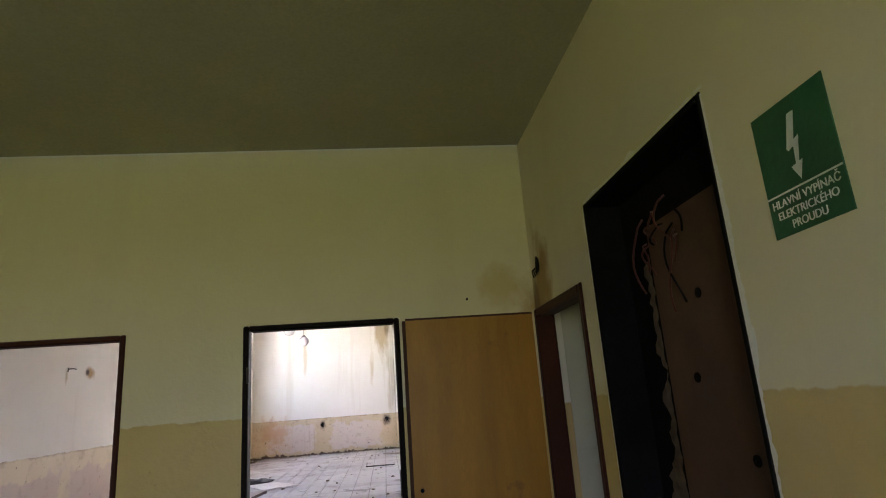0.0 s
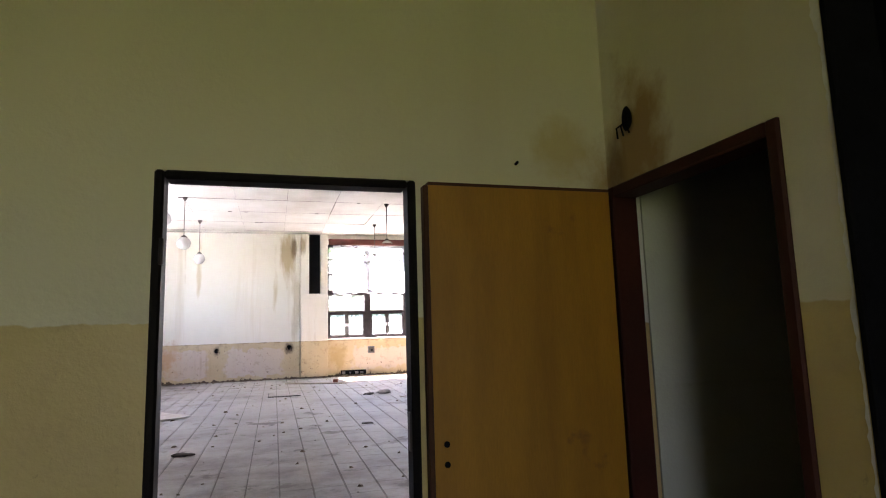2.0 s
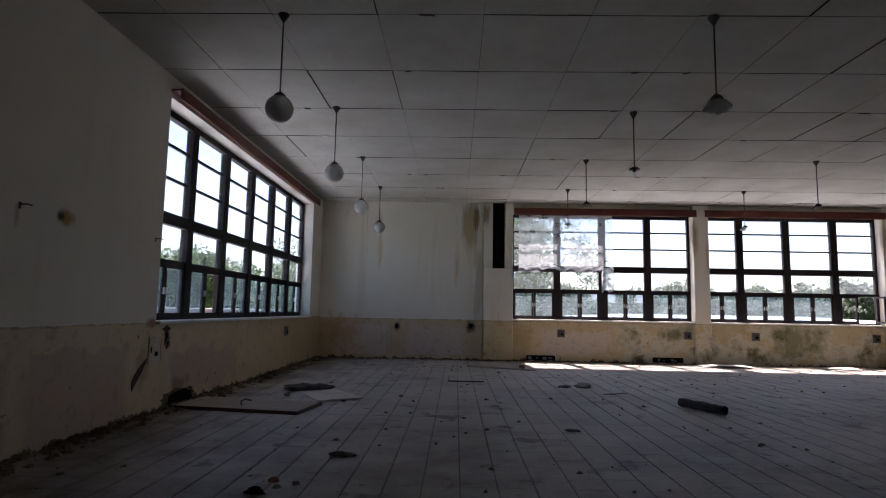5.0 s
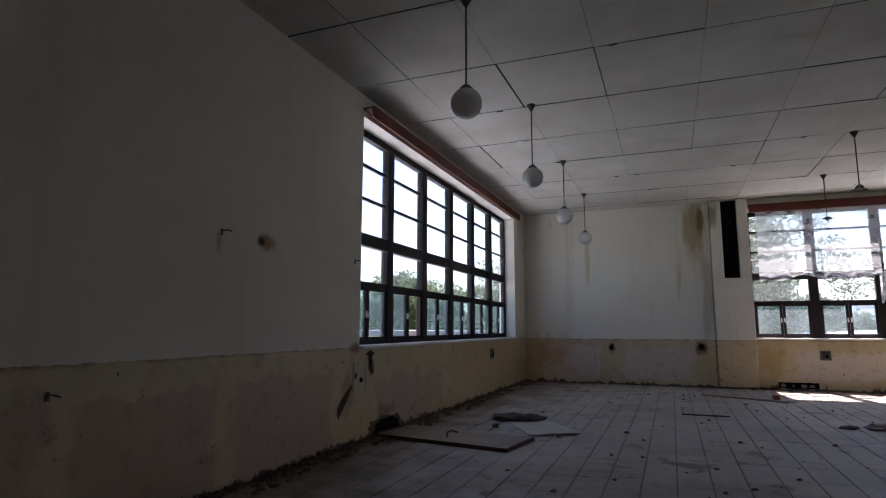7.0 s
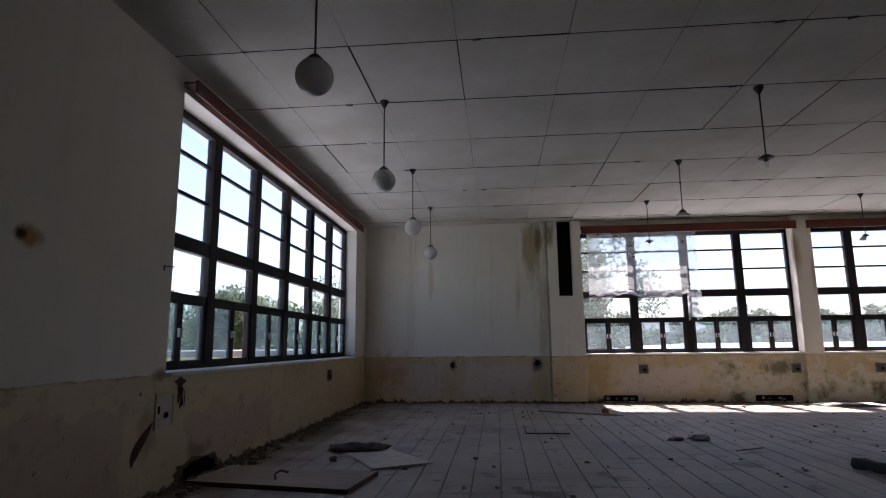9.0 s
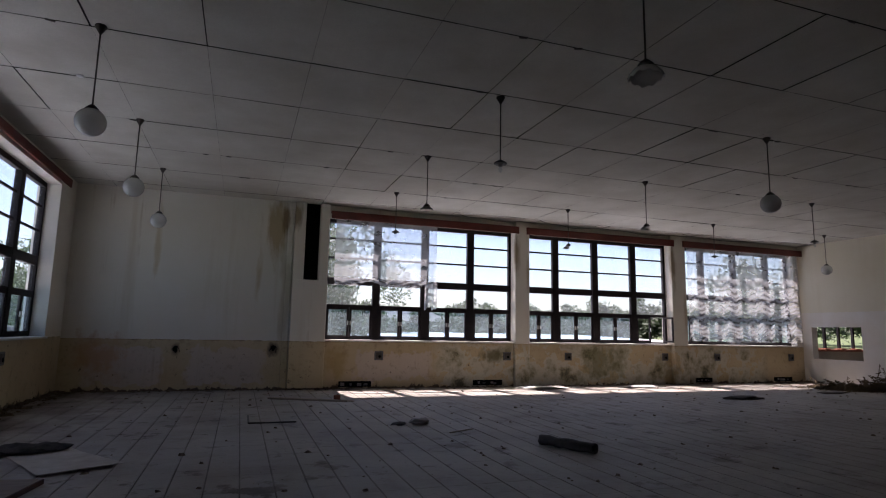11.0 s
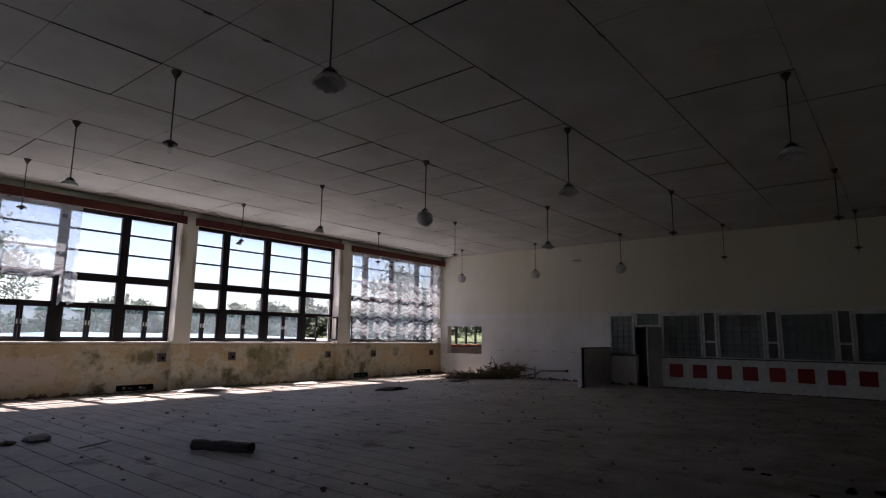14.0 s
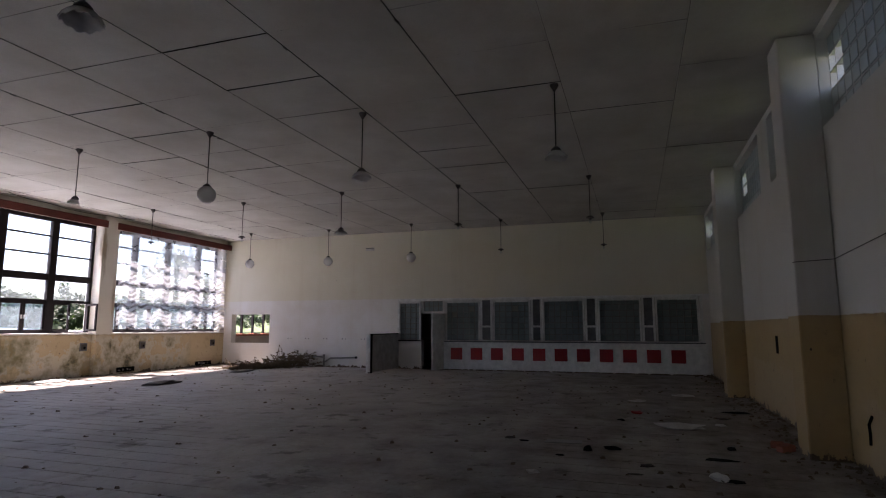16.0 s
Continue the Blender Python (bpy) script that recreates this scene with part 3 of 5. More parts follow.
def ceiling_boards():
    """Boards between a grid of joints: the cross joints stand open all along, those the other way only here and there."""
    bm = bmesh.new()
    rnd = random.Random(4)
    rows = {j: 0.0012 if j < -4 else 0.0025 if j < -2 else 0.005 if j == -2 else rnd.uniform(0.0075, 0.0125) for j in range(-7, 10)}
    cols = {(i, j): rnd.uniform(0.010, 0.013) if (i, j) in OPEN_JOINTS else 0.001 if j < -2 else rnd.choice((0.001, 0.0015, 0.002, 0.003, 0.006)) for i in range(-5, 19) for j in range(-7, 10)}
    for i in range(-4, 17):
        for j in range(-6, 8):
            sides = (XL, XR, YR, YF)
            x0, x1 = max(GX + PX * i + cols[i, j], sides[0]), min(GX + PX * (i + 1) - cols[i + 1, j], sides[1])
            y0, y1 = max(GY + PY * j + rows[j] * rnd.uniform(0.7, 1.3), sides[2]), min(GY + PY * (j + 1) - rows[j + 1] * rnd.uniform(0.7, 1.3), sides[3])
            if x1 - x0 < 0.05 or y1 - y0 < 0.05:
                continue
            sag = [ZC - rnd.uniform(0.0, 0.006) for _ in range(4)]
            low = [bm.verts.new(p) for p in ((x0, y0, sag[0]), (x1, y0, sag[1]), (x1, y1, sag[2]), (x0, y1, sag[3]))]
            top = [bm.verts.new((v.co.x, v.co.y, ZC + 0.02)) for v in low]
            bm.faces.new(low[::-1])
            bm.faces.new(top)
            for k in range(4):
                f = bm.faces.new((low[k], low[(k + 1) % 4], top[(k + 1) % 4], top[k]))
                f.material_index = 1
    return bm


ceiling = structure("ceiling", ceiling_boards(), M_CEIL, "stained pale ceiling boards with open dark joints", "ceiling")
ceiling.data.materials.append(M_CEIL_GAP)
structure("ceiling_slab", boxes((XL, XR, YR, YF, ZC + 0.022, ZC + 0.25)), M_CEIL_GAP, "dark slab above the ceiling boards", "ceiling")
structure("roof", boxes((XL - 0.5, XR + 0.5, -0.1, YF + 0.55, ZC + 0.26, ZC + 0.5)), M_PLASTER, "flat roof over the hall", "roof")
floor = structure("floor", boxes((XL, XR + 0.0, 0.0, YF, -0.30, -0.007)), M_GROUT, "grey tiled floor, dusty and littered", "floor")


# ---- windows ----
ZT1, ZT2 = 2.58, 2.76        # the heavy transom
ZB1, ZB2 = 2.00, 2.07        # the rail above the casements


def big_window(name, width, cuts, label, open_sashes=(), missing=()):
    """A steel and wood window, built along its own x from 0 to width, facing its own -y."""
    w = thing(name, label=label, category="window", kind="structure")
    h0, h1 = ZS + 0.02, WIN_TOP
    part("window_frame", boxes((0, 0.07, -0.05, 0.05, h0, h1), (width - 0.07, width, -0.05, 0.05, h0, h1), (0.07, width - 0.07, -0.05, 0.05, h0, h0 + 0.07), (0.07, width - 0.07, -0.05, 0.05, h1 - 0.10, h1)), M_FRAME, w)
    lights = len(cuts) + 1
    for c in cuts:
        part("mullion", boxes((c - 0.098, c + 0.098, -0.07, 0.05, h0 + 0.07, h1 - 0.10), bevel=0.008), M_FRAME, w)
    for i in range(lights):
        x0 = 0.07 if i == 0 else cuts[i - 1] + 0.098
        x1 = width - 0.07 if i == lights - 1 else cuts[i] - 0.098
        xm = (x0 + x1) / 2
        part("transom", boxes((x0, x1, -0.06, 0.05, ZT1, ZT2), bevel=0.008), M_FRAME, w)
        part("rail", boxes((x0, x1, -0.05, 0.05, ZB1, ZB2)), M_FRAME, w)
        for zb in (3.275, 3.77):
            part("glazing_bar", boxes((x0, x1, -0.02, 0.02, zb - 0.021, zb + 0.021)), M_FRAME, w)
        for k, (za, zb) in enumerate(((ZT2, 3.259), (3.291, 3.754), (3.786, h1 - 0.10), (ZB2, ZT1))):
            if (i, k) in missing:
                continue
            pane = part("pane", boxes((x0, x1, -0.002, 0.002, za, zb)), M_GLASS, w)
            pane.visible_shadow = False
        for side, (sa, sb) in enumerate(((x0, xm - 0.005), (xm + 0.005, x1))):
            hinge = sa if side == 0 else sb
            turn = 78 * (1 if side == 0 else -1) if (i, side) in open_sashes else 0
            span = sb - sa
            lo, hi = h0 + 0.07, ZB1
            xa, xb = (0, span) if side == 0 else (-span, 0)
            t = 0.055
            sash_mesh = part("sash_frame", boxes((xa, xa + t, -0.02, 0.02, lo, hi), (xb - t, xb, -0.02, 0.02, lo, hi), (xa + t, xb - t, -0.02, 0.02, lo, lo + t), (xa + t, xb - t, -0.02, 0.02, hi - t, hi)), M_FRAME, w)
            sash_mesh.matrix_basis = pose(hinge, -0.03, 0, 0, 0, -turn)
            if (i, 4 + side) not in missing:
                pane = part("casement_pane", boxes((xa + t, xb - t, -0.002, 0.002, lo + t, hi - t)), M_GLASS_DIRTY, sash_mesh)
                pane.visible_shadow = False
            hx = xb - t / 2 if side == 0 else xa + t / 2
            part("handle", boxes((hx - 0.012, hx + 0.012, -0.045, -0.02, 1.56, 1.66), bevel=0.004), M_WHITE, sash_mesh, "white handle")
    return w


YW = YF + 0.27
for n, (a, b) in enumerate(BAYS):
    w = big_window("window_%d" % (n + 1), b - a, [c - a for c in MULLIONS[n]], "tall dark-framed window of four lights with small casements below", open_sashes=((3, 1),) if n == 1 else (), missing=((3, 4), (3, 5)) if n == 1 else ())
    w.matrix_world = pose(a, YW, 0)
w = big_window("window_4", LW1 - LW0, [(LW1 - LW0) * k / 6 for k in range(1, 6)], "tall dark-framed window of six lights with small casements below", missing=((1, 5),))
w.matrix_world = pose(XL - 0.31, LW0, 0, 0, 0, 90)
# sills and red-brown cladding above the windows
for n, (a, b) in enumerate(BAYS):
    structure("window_sill_%d" % (n + 1), boxes((a + 0.003, b - 0.003, YF - 0.05, YW - 0.052, ZS + 0.002, ZS + 0.045), bevel=0.008), M_LEDGE, "pale dusty stone window sill", "sill")
structure("window_sill_4", boxes((XL - 0.258, XL + 0.06, LW0 + 0.003, LW1 - 0.003, ZS + 0.002, ZS + 0.045), bevel=0.008), M_LEDGE, "pale dusty stone window sill", "sill")
for n, (a, b) in enumerate([(1.60, 6.84), (7.08, 12.2), (12.54, 17.58)]):
    structure("trim_red_%d" % n, boxes((a, b, YF - 0.20, YF - 0.165, 4.20, 4.40), (a, b, YF - 0.165, YF - 0.003, 4.36, 4.39), bevel=0.004), M_RED, "red-brown painted curtain board over the window", "trim")
structure("trim_red_left", boxes((XL + 0.003, XL + 0.14, LW0 - 0.03, LW1 + 0.03, 4.345, 4.375), (XL + 0.14, XL + 0.17, LW0 - 0.03, LW1 + 0.03, 4.225, 4.39), bevel=0.004), M_RED, "red-brown painted curtain board over the window", "trim")


def glass_block_window(name, axis, a0, a1, z0, z1, c, size, mat, label, holes=(), joint=None):
    """Glass blocks in a mortar grid."""
    w = thing(name, label=label, category="window", kind="structure")
    na, nz = max(1, round((a1 - a0) / size)), max(1, round((z1 - z0) / size))
    sa, sz = (a1 - a0) / na, (z1 - z0) / nz
    bm = bmesh.new()
    for i in range(na + 1):
        p = a0 + i * sa
        lo, hi = max(a0, p - 0.008), min(a1, p + 0.008)
        box(bm, *((lo, hi, c - 0.03, c + 0.03) if axis == "x" else (c - 0.03, c + 0.03, lo, hi)), z0, z1)
    for k in range(nz + 1):
        p = z0 + k * sz
        lo, hi = max(z0, p - 0.008), min(z1, p + 0.008)
        box(bm, *((a0, a1, c - 0.029, c + 0.029) if axis == "x" else (c - 0.029, c + 0.029, a0, a1)), lo, hi)
    part("mortar", bm, joint or M_SILL, w)
    ha, hz = sa / 2 - 0.010, sz / 2 - 0.010
    bm = bmesh.new()
    box(bm, *((-ha, ha, -0.014, 0.035) if axis == "x" else (-0.014, 0.035, -ha, ha)), -hz, hz, bevel=0.012)
    me = mesh_of("glass_block", bm)
    me.materials.append(mat)
    for i in range(na):
        for k in range(nz):
            if (i, k) in holes:
                continue
            ob = new("glass_block", me)
            ob.parent = w
            pa, pz = a0 + (i + 0.5) * sa, z0 + (k + 0.5) * sz
            ob.matrix_local = pose(pa, c, pz) if axis == "x" else pose(c, pa, pz)
    return w


for n, (a, b) in enumerate(CLEAR):
    na = round((b - a) / 0.2)
    glass_block_window("window_%d" % (n + 10), "x", a, b, 3.47, 4.46, 0.10, 0.198, M_BLOCK, "high strip of ribbed glass blocks", holes=((na - 1, 3), (na - 1, 2), (na - 2, 3), (na - 2, 2)))


# ---- doorways ----
def door_frame(name, x0, x1, top, mat, label):
    """A folded steel door frame round an opening in the rear wall, with its lining."""
    d = thing(name, label=label, category="door frame", kind="structure")
    for nm, dims in (("jamb", (x0, x0 + 0.032, -0.024, 0.07, 0, top)), ("jamb", (x1 - 0.032, x1, -0.024, 0.07, 0, top)), ("head", (x0 + 0.032, x1 - 0.032, -0.024, 0.07, top - 0.032, top))):
        part(nm, boxes(dims, bevel=0.008), mat, d)
    return d


door_1 = door_frame("door_1", -0.46, 0.455, 2.03, M_STEEL, "chipped black steel door frame without a door")
part("strike_plate", boxes((0.417, 0.4225, -0.008, 0.022, 1.02, 1.16), bevel=0.002), M_METAL, door_1, "worn metal strike plate")
for z in (0.35, 1.70):
    part("hinge_pin", tube([(-0.428, -0.03, z), (-0.428, -0.03, z + 0.09)], 0.008, 8), M_METAL, door_1, "bare hinge pin")
door_frame("door_2", -2.03, -1.115, 2.02, M_STEEL_RED, "red-brown steel door frame without a door")
d3 = thing("door_3", label="red-brown steel door frame in the hallway corner", category="door frame", kind="structure")
for nm, dims in (("jamb", (HX1 - 0.012, HX1 + 0.105, -0.062, -0.016, 0, 2.03)), ("jamb", (HX1 - 0.012, HX1 + 0.105, -0.89, -0.845, 0, 2.03)), ("head", (HX1 - 0.012, HX1 + 0.105, -0.845, -0.062, 1.985, 2.03))):
    part(nm, boxes(dims, bevel=0.006), M_STEEL_RED, d3)

leaf = thing("open_door", (1.265, -0.055, 0), "yellow veneered door leaf standing open against the wall", "door")
part("leaf_panel", boxes((-0.775, 0.0, -0.02, 0.02, 0.012, 2.0)), M_VENEER, leaf)
part("leaf_edge", boxes((-0.795, -0.775, -0.022, 0.022, 0.012, 2.0), bevel=0.004), M_EDGE, leaf, "dark wooden edge strip")
part("top_edge", boxes((-0.775, 0.0, -0.022, 0.022, 2.0, 2.012)), M_EDGE, leaf)
for z in (0.98, 1.05):
    bm = bmesh.new()
    bmesh.ops.create_cone(bm, cap_ends=True, segments=14, radius1=0.011, radius2=0.011, depth=0.006, matrix=pose(-0.73, -0.022, z, 90))
    part("lock_hole", bm, M_BLACK, leaf, "empty black lock hole")


# ---- rooms beyond the openings ----
structure("wall_kitchen", boxes((XR + 0.25, 22.0, -0.3, 0.0, -0.3, 3.2), (21.8, 22.0, 0.0, 17.2, -0.3, 3.2), (XR + 0.25, 21.8, 12.6, 12.75, -0.012, 3.2)), M_SIDE, "bare walls of the dark kitchen")
structure("wall_annex", wall_with_openings("x", YF, YF + 0.3, XR + 0.41, 21.8, -0.3, 3.2, [(18.15, 20.9, 1.02, 2.5)]), M_PLASTER, "outer wall of the annex with a window opening")
structure("ceiling_kitchen", boxes((XR + 0.25, 22.0, -0.3, YF + 0.3, 3.2, 3.4)), M_HCEIL, "dull kitchen ceiling", "ceiling")
structure("floor_kitchen", boxes((XR, 22.0, -0.3, YF, -0.3, -0.013)), M_GROUT, "dark kitchen floor", "floor")
bw = thing("annex_window", (18.15, YF + 0.15, 1.02), "dark-framed broken window above a red brick ledge", "window", kind="structure")
for x in (0.0, 0.62, 1.30, 2.0, 2.69):
    part("mullion", boxes((x, x + 0.07, -0.04, 0.04, 0.0, 1.48)), M_FRAME, bw)
part("head", boxes((0.07, 2.69, -0.04, 0.04, 1.41, 1.48)), M_FRAME, bw)
for i in range(11):
    part("brick", boxes((0.01 + i * 0.25, 0.245 + i * 0.25, -0.32, -0.06, 0.0, 0.065 + 0.03 * (i % 3 == 1)), bevel=0.006), M_BRICK, bw)

# duct pier beside the first window
structure("duct_pier", boxes((0.72, 1.56, YF - 0.30, YF - 0.003, 0.04, 2.62), (0.72, 0.98, YF - 0.22, YF - 0.003, 2.62, ZC - 0.02), (1.34, 1.56, YF - 0.22, YF - 0.003, 2.62, ZC - 0.02), bevel=0.01), M_FAR,
          "boxed-in plaster duct pier, ochre below", "pier")
structure("duct_slot", boxes((0.99, 1.33, YF - 0.06, YF - 0.004, 2.63, ZC - 0.02)), M_BLACK, "open black duct slot", "duct")
structure("pipe_chase", boxes((0.56, 0.70, YF - 0.07, YF - 0.003, 0.0, ZC - 0.02), bevel=0.01), M_FAR, "narrow plaster pipe chase", "trim")


# ---- curtains ----
def hanging(width, height, nx, nz, folds, depth, hem, seed):
    """A limp cloth: folds across, a sagging wavy lower hem; its top edge lies on z = 0."""
    bm = bmesh.new()
    rnd = random.Random(seed)
    ph = [rnd.uniform(0, 6.28) for _ in range(4)]
    grid = []
    for i in range(nx + 1):
        u = i / nx
        low = height + hem * (0.6 * math.sin(u * 9 + ph[0]) + 0.4 * math.sin(u * 23 + ph[1]))
        col = []
        for k in range(nz + 1):
            v = k / nz
            y = depth * (0.3 + 0.7 * v) * (math.sin(u * folds * 6.28 + ph[2]) + 0.4 * math.sin(u * folds * 15 + ph[3] + 2 * v))
            col.append(bm.verts.new((u * width, y, -low * v)))
        grid.append(col)
    for a, b in zip(grid, grid[1:]):
        for k in range(nz):
            f = bm.faces.new((a[k], b[k], b[k + 1], a[k + 1]))
            f.smooth = True
    return bm


def curtain(x, z, width, height, lace, label, folds, depth, hem, seed):
    c = thing("curtain", (x, YF - 0.11, z), label, "curtain", "window curtains")
    part("cloth", hanging(width, height, 90, 14, folds, depth, hem * 0.2, seed), M_SHEER, c)
    lc = part("lace_hem", hanging(width, lace, 90, 10, folds, depth * 1.6, hem, seed), M_LACE, c, "wavy lace hem")
    lc.matrix_basis = pose(0, -0.004, -height)
    return c


c1 = curtain(1.74, 4.24, 2.70, 1.48, 0.19, "torn sheer white curtain hanging before a tall window", 5, 0.02, 0.09, 3)
tail = part("torn_tail", hanging(0.34, 0.66, 16, 12, 1.6, 0.035, 0.07, 8), M_TORN, c1, "torn hanging lace tail")
tail.matrix_basis = pose(2.38, -0.01, -1.55)
curtain(12.72, 4.24, 4.66, 1.25, 1.72, "gathered sheer curtain with wavy lace covering a window", 7, 0.045, 0.05, 5)


# ---- pendant lamps ----
def lamp_kinds():
    kinds = {}

    def start(label):
        lamp = thing("pendant_lamp", (0, 0, 0), label, "lamp", "hall pendant lamps")
        part("canopy", lathe([(0.0, 0.0), (0.055, -0.002), (0.06, -0.02), (0.03, -0.07), (0.012, -0.10), (0.0, -0.10)], 18), M_METAL, lamp)
        part("rod", tube([(0, 0, -0.09), (0, 0, -0.90)], 0.0085, 8), M_METAL, lamp)
        return lamp

    globe = [(0.148 * math.sin(a), -1.07 - 0.148 * math.cos(a)) for a in [math.pi * k / 18 for k in range(19)]]
    lamp = start("pendant lamp with a white opal glass globe on a thin rod")
    part("cap", lathe([(0.0, -0.88), (0.03, -0.89), (0.065, -0.925), (0.07, -0.945), (0.0, -0.945)], 18), M_METAL, lamp)
    part("globe", lathe([g for g in globe if g[1] < -0.93], 32), M_OPAL, lamp, "white opal glass globe")
    kinds["globe"] = lamp
    lamp = start("pendant lamp with the broken upper half of a glass globe")
    part("cap", lathe([(0.0, -0.86), (0.03, -0.87), (0.065, -0.905), (0.07, -0.925), (0.0, -0.925)], 18), M_METAL, lamp)
    bm = lathe([(0.05, -0.925), (0.10, -0.95), (0.135, -0.99), (0.15, -1.02), (0.15, -1.028), (0.146, -1.028), (0.13, -0.995), (0.095, -0.957), (0.05, -0.931)], 32)
    for v in bm.verts:
        if v.co.z < -1.015:
            v.co.z += 0.012 * math.sin(3 * math.atan2(v.co.y, v.co.x)) + 0.012 * math.sin(11 * math.atan2(v.co.y, v.co.x))
    part("broken_globe", bm, M_OPAL, lamp, "broken opal glass remnant")
    kinds["dome"] = lamp
    lamp = start("bare pendant lamp with a small metal cap and a bulb")
    part("cap", lathe([(0.0, -0.88), (0.04, -0.89), (0.085, -0.92), (0.09, -0.93), (0.085, -0.933), (0.03, -0.93), (0.028, -0.965), (0.0, -0.965)], 20), M_METAL, lamp)
    part("bulb", lathe([(0.0, -0.965), (0.014, -0.97), (0.022, -0.99), (0.03, -1.015), (0.022, -1.04), (0.0, -1.05)], 14), M_GLASS, lamp, "clear glass bulb")
    kinds["socket"] = lamp
    lamp = start("pendant lamp with a tilted shard of its broken globe")
    part("cap", lathe([(0.0, -0.88), (0.03, -0.89), (0.06, -0.92), (0.062, -0.94), (0.0, -0.94)], 18), M_METAL, lamp)
    bm = lathe([(0.05, -0.94), (0.10, -0.965), (0.13, -1.01), (0.126, -1.012), (0.097, -0.972), (0.05, -0.946)], 24)
    bmesh.ops.delete(bm, geom=[v for v in bm.verts if v.co.x - 0.3 * v.co.y < -0.03], context="VERTS")
    part("shard", bm, M_OPAL, lamp, "broken opal glass shard")
    kinds["shard"] = lamp
    return kinds


LAMPS = [("globe", -1.97, 5.98), ("globe", -1.99, 8.85), ("globe", -2.05, 11.80), ("globe", -2.06, 14.68),
         ("globe", 2.66, 3.08), ("dome", 2.65, 5.99), ("socket", 2.71, 8.97), ("shard", 2.61, 11.85), ("socket", 2.79, 14.75),
         ("dome", 7.18, 3.14), ("dome", 7.30, 6.04), ("globe", 7.28, 8.85), ("shard", 7.27, 11.75), ("shard", 7.27, 14.72),
         ("socket", 12.10, 3.06), ("socket", 12.01, 5.96), ("dome", 11.79, 8.82), ("socket", 12.01, 11.81), ("socket", 11.96, 14.74),
         ("socket", 16.36, 3.00), ("socket", 16.44, 5.97), ("globe", 16.28, 8.80), ("globe", 16.42, 11.80), ("globe", 16.22, 14.72)]
KINDS = lamp_kinds()
used = set()
for n, (kind, x, y) in enumerate(LAMPS):
    m = pose(x, y, ZC + 0.002, 0, 0, 40.0 * n)
    if kind in used:
        copy_thing(KINDS[kind], m)
    else:
        used.add(kind)
        KINDS[kind].matrix_basis = m


# ---- fittings on the walls ----
def wall_vent(name, at, rz, label, mat=M_GREY, w=0.22, h=0.22):
    v = thing(name, at, label, "wall box", "wall boxes", rz=rz)
    part("box_rim", boxes((-w / 2, w / 2, -0.03, 0, -h / 2, h / 2), bevel=0.006), mat, v)
    part("cover", boxes((-w / 2 + 0.03, w / 2 - 0.03, -0.036, -0.03, -h / 2 + 0.03, h / 2 - 0.03)), M_METAL if mat is M_GREY else M_PAPER, v)
    bm = bmesh.new()
    bmesh.ops.create_cone(bm, cap_ends=True, segments=12, radius1=0.035, radius2=0.03, depth=0.012, matrix=pose(0.02, -0.042, -0.02, 90))
    part("socket_plug", bm, M_BLACK, v)
    return v


for x in (2.97, 6.56, 8.48, 11.86, 13.88, 17.0):
    wall_vent("wall_box", (x, YF - 0.002, 0.80), 0, "dark grey recessed outlet box on the stained wall")
wall_vent("wall_box", (XL + 0.002, 13.55, 0.86), 90, "dark grey recessed outlet box on the stained wall")
fb = thing("fuse_box", (XL + 0.002, 7.70, 0.81), "cream metal fuse box with a dark knob", "fuse box", rz=90)
part("box_rim", boxes((-0.17, 0.17, -0.012, 0, 0.15, 0.18), (-0.17, 0.17, -0.012, 0, -0.18, -0.15), (-0.17, -0.135, -0.012, 0, -0.15, 0.15), (0.135, 0.17, -0.012, 0, -0.15, 0.15)), M_CREAM, fb, "cream painted frame")
fdoor = part("door", boxes((-0.13, 0.13, -0.006, 0, -0.145, 0.145), bevel=0.002), M_PAPER, fb, "stained brownish door")
bm = bmesh.new()
bmesh.ops.create_cone(bm, cap_ends=True, segments=14, radius1=0.032, radius2=0.028, depth=0.014, matrix=pose(0.02, -0.013, -0.05, 90))
part("knob", bm, M_BLACK, fdoor, "dark round knob")
part("latch", boxes((-0.128, -0.095, -0.010, -0.006, -0.03, 0.045)), M_BLACK, fdoor, "black latch")


def low_grille(x0, x1):
    g = thing("low_grille", ((x0 + x1) / 2, YF - 0.002, 0), "broken dark opening with a grille at the floor", "grille", "low wall grilles")
    w = x1 - x0
    part("recess", boxes((-w / 2, w / 2, -0.004, 0.0, 0.03, 0.17)), M_BLACK, g)
    rg = random.Random(int(x0 * 100))
    for i in range(4):
        x = -w / 2 + w * (0.16 + 0.2 * i + rg.uniform(-0.05, 0.08))
        s = rg.uniform(0.025, 0.06)
        part("grille_block", boxes((x - s, x + s, -0.018, -0.005, rg.uniform(0.05, 0.09), rg.uniform(0.10, 0.15)), bevel=0.01), M_GREY if i % 2 else M_PIPE, g)



for a, b in ((1.98, 2.80), (5.56, 6.42), (13.0, 13.65), (16.2, 17.0)):
    low_grille(a, b)


def hook(at, rz):
    h = thing("wall_hook", at, "small rusty metal hook in the wall", "hook", "wall hooks", rz=rz)
    part("plate", boxes((-0.012, 0.012, -0.006, 0, -0.03, 0.03)), M_METAL, h)
    part("prong", tube([(0, -0.004, 0.01), (0.0, -0.07, 0.012), (0.01, -0.11, 0.0)], 0.007), M_METAL, h)


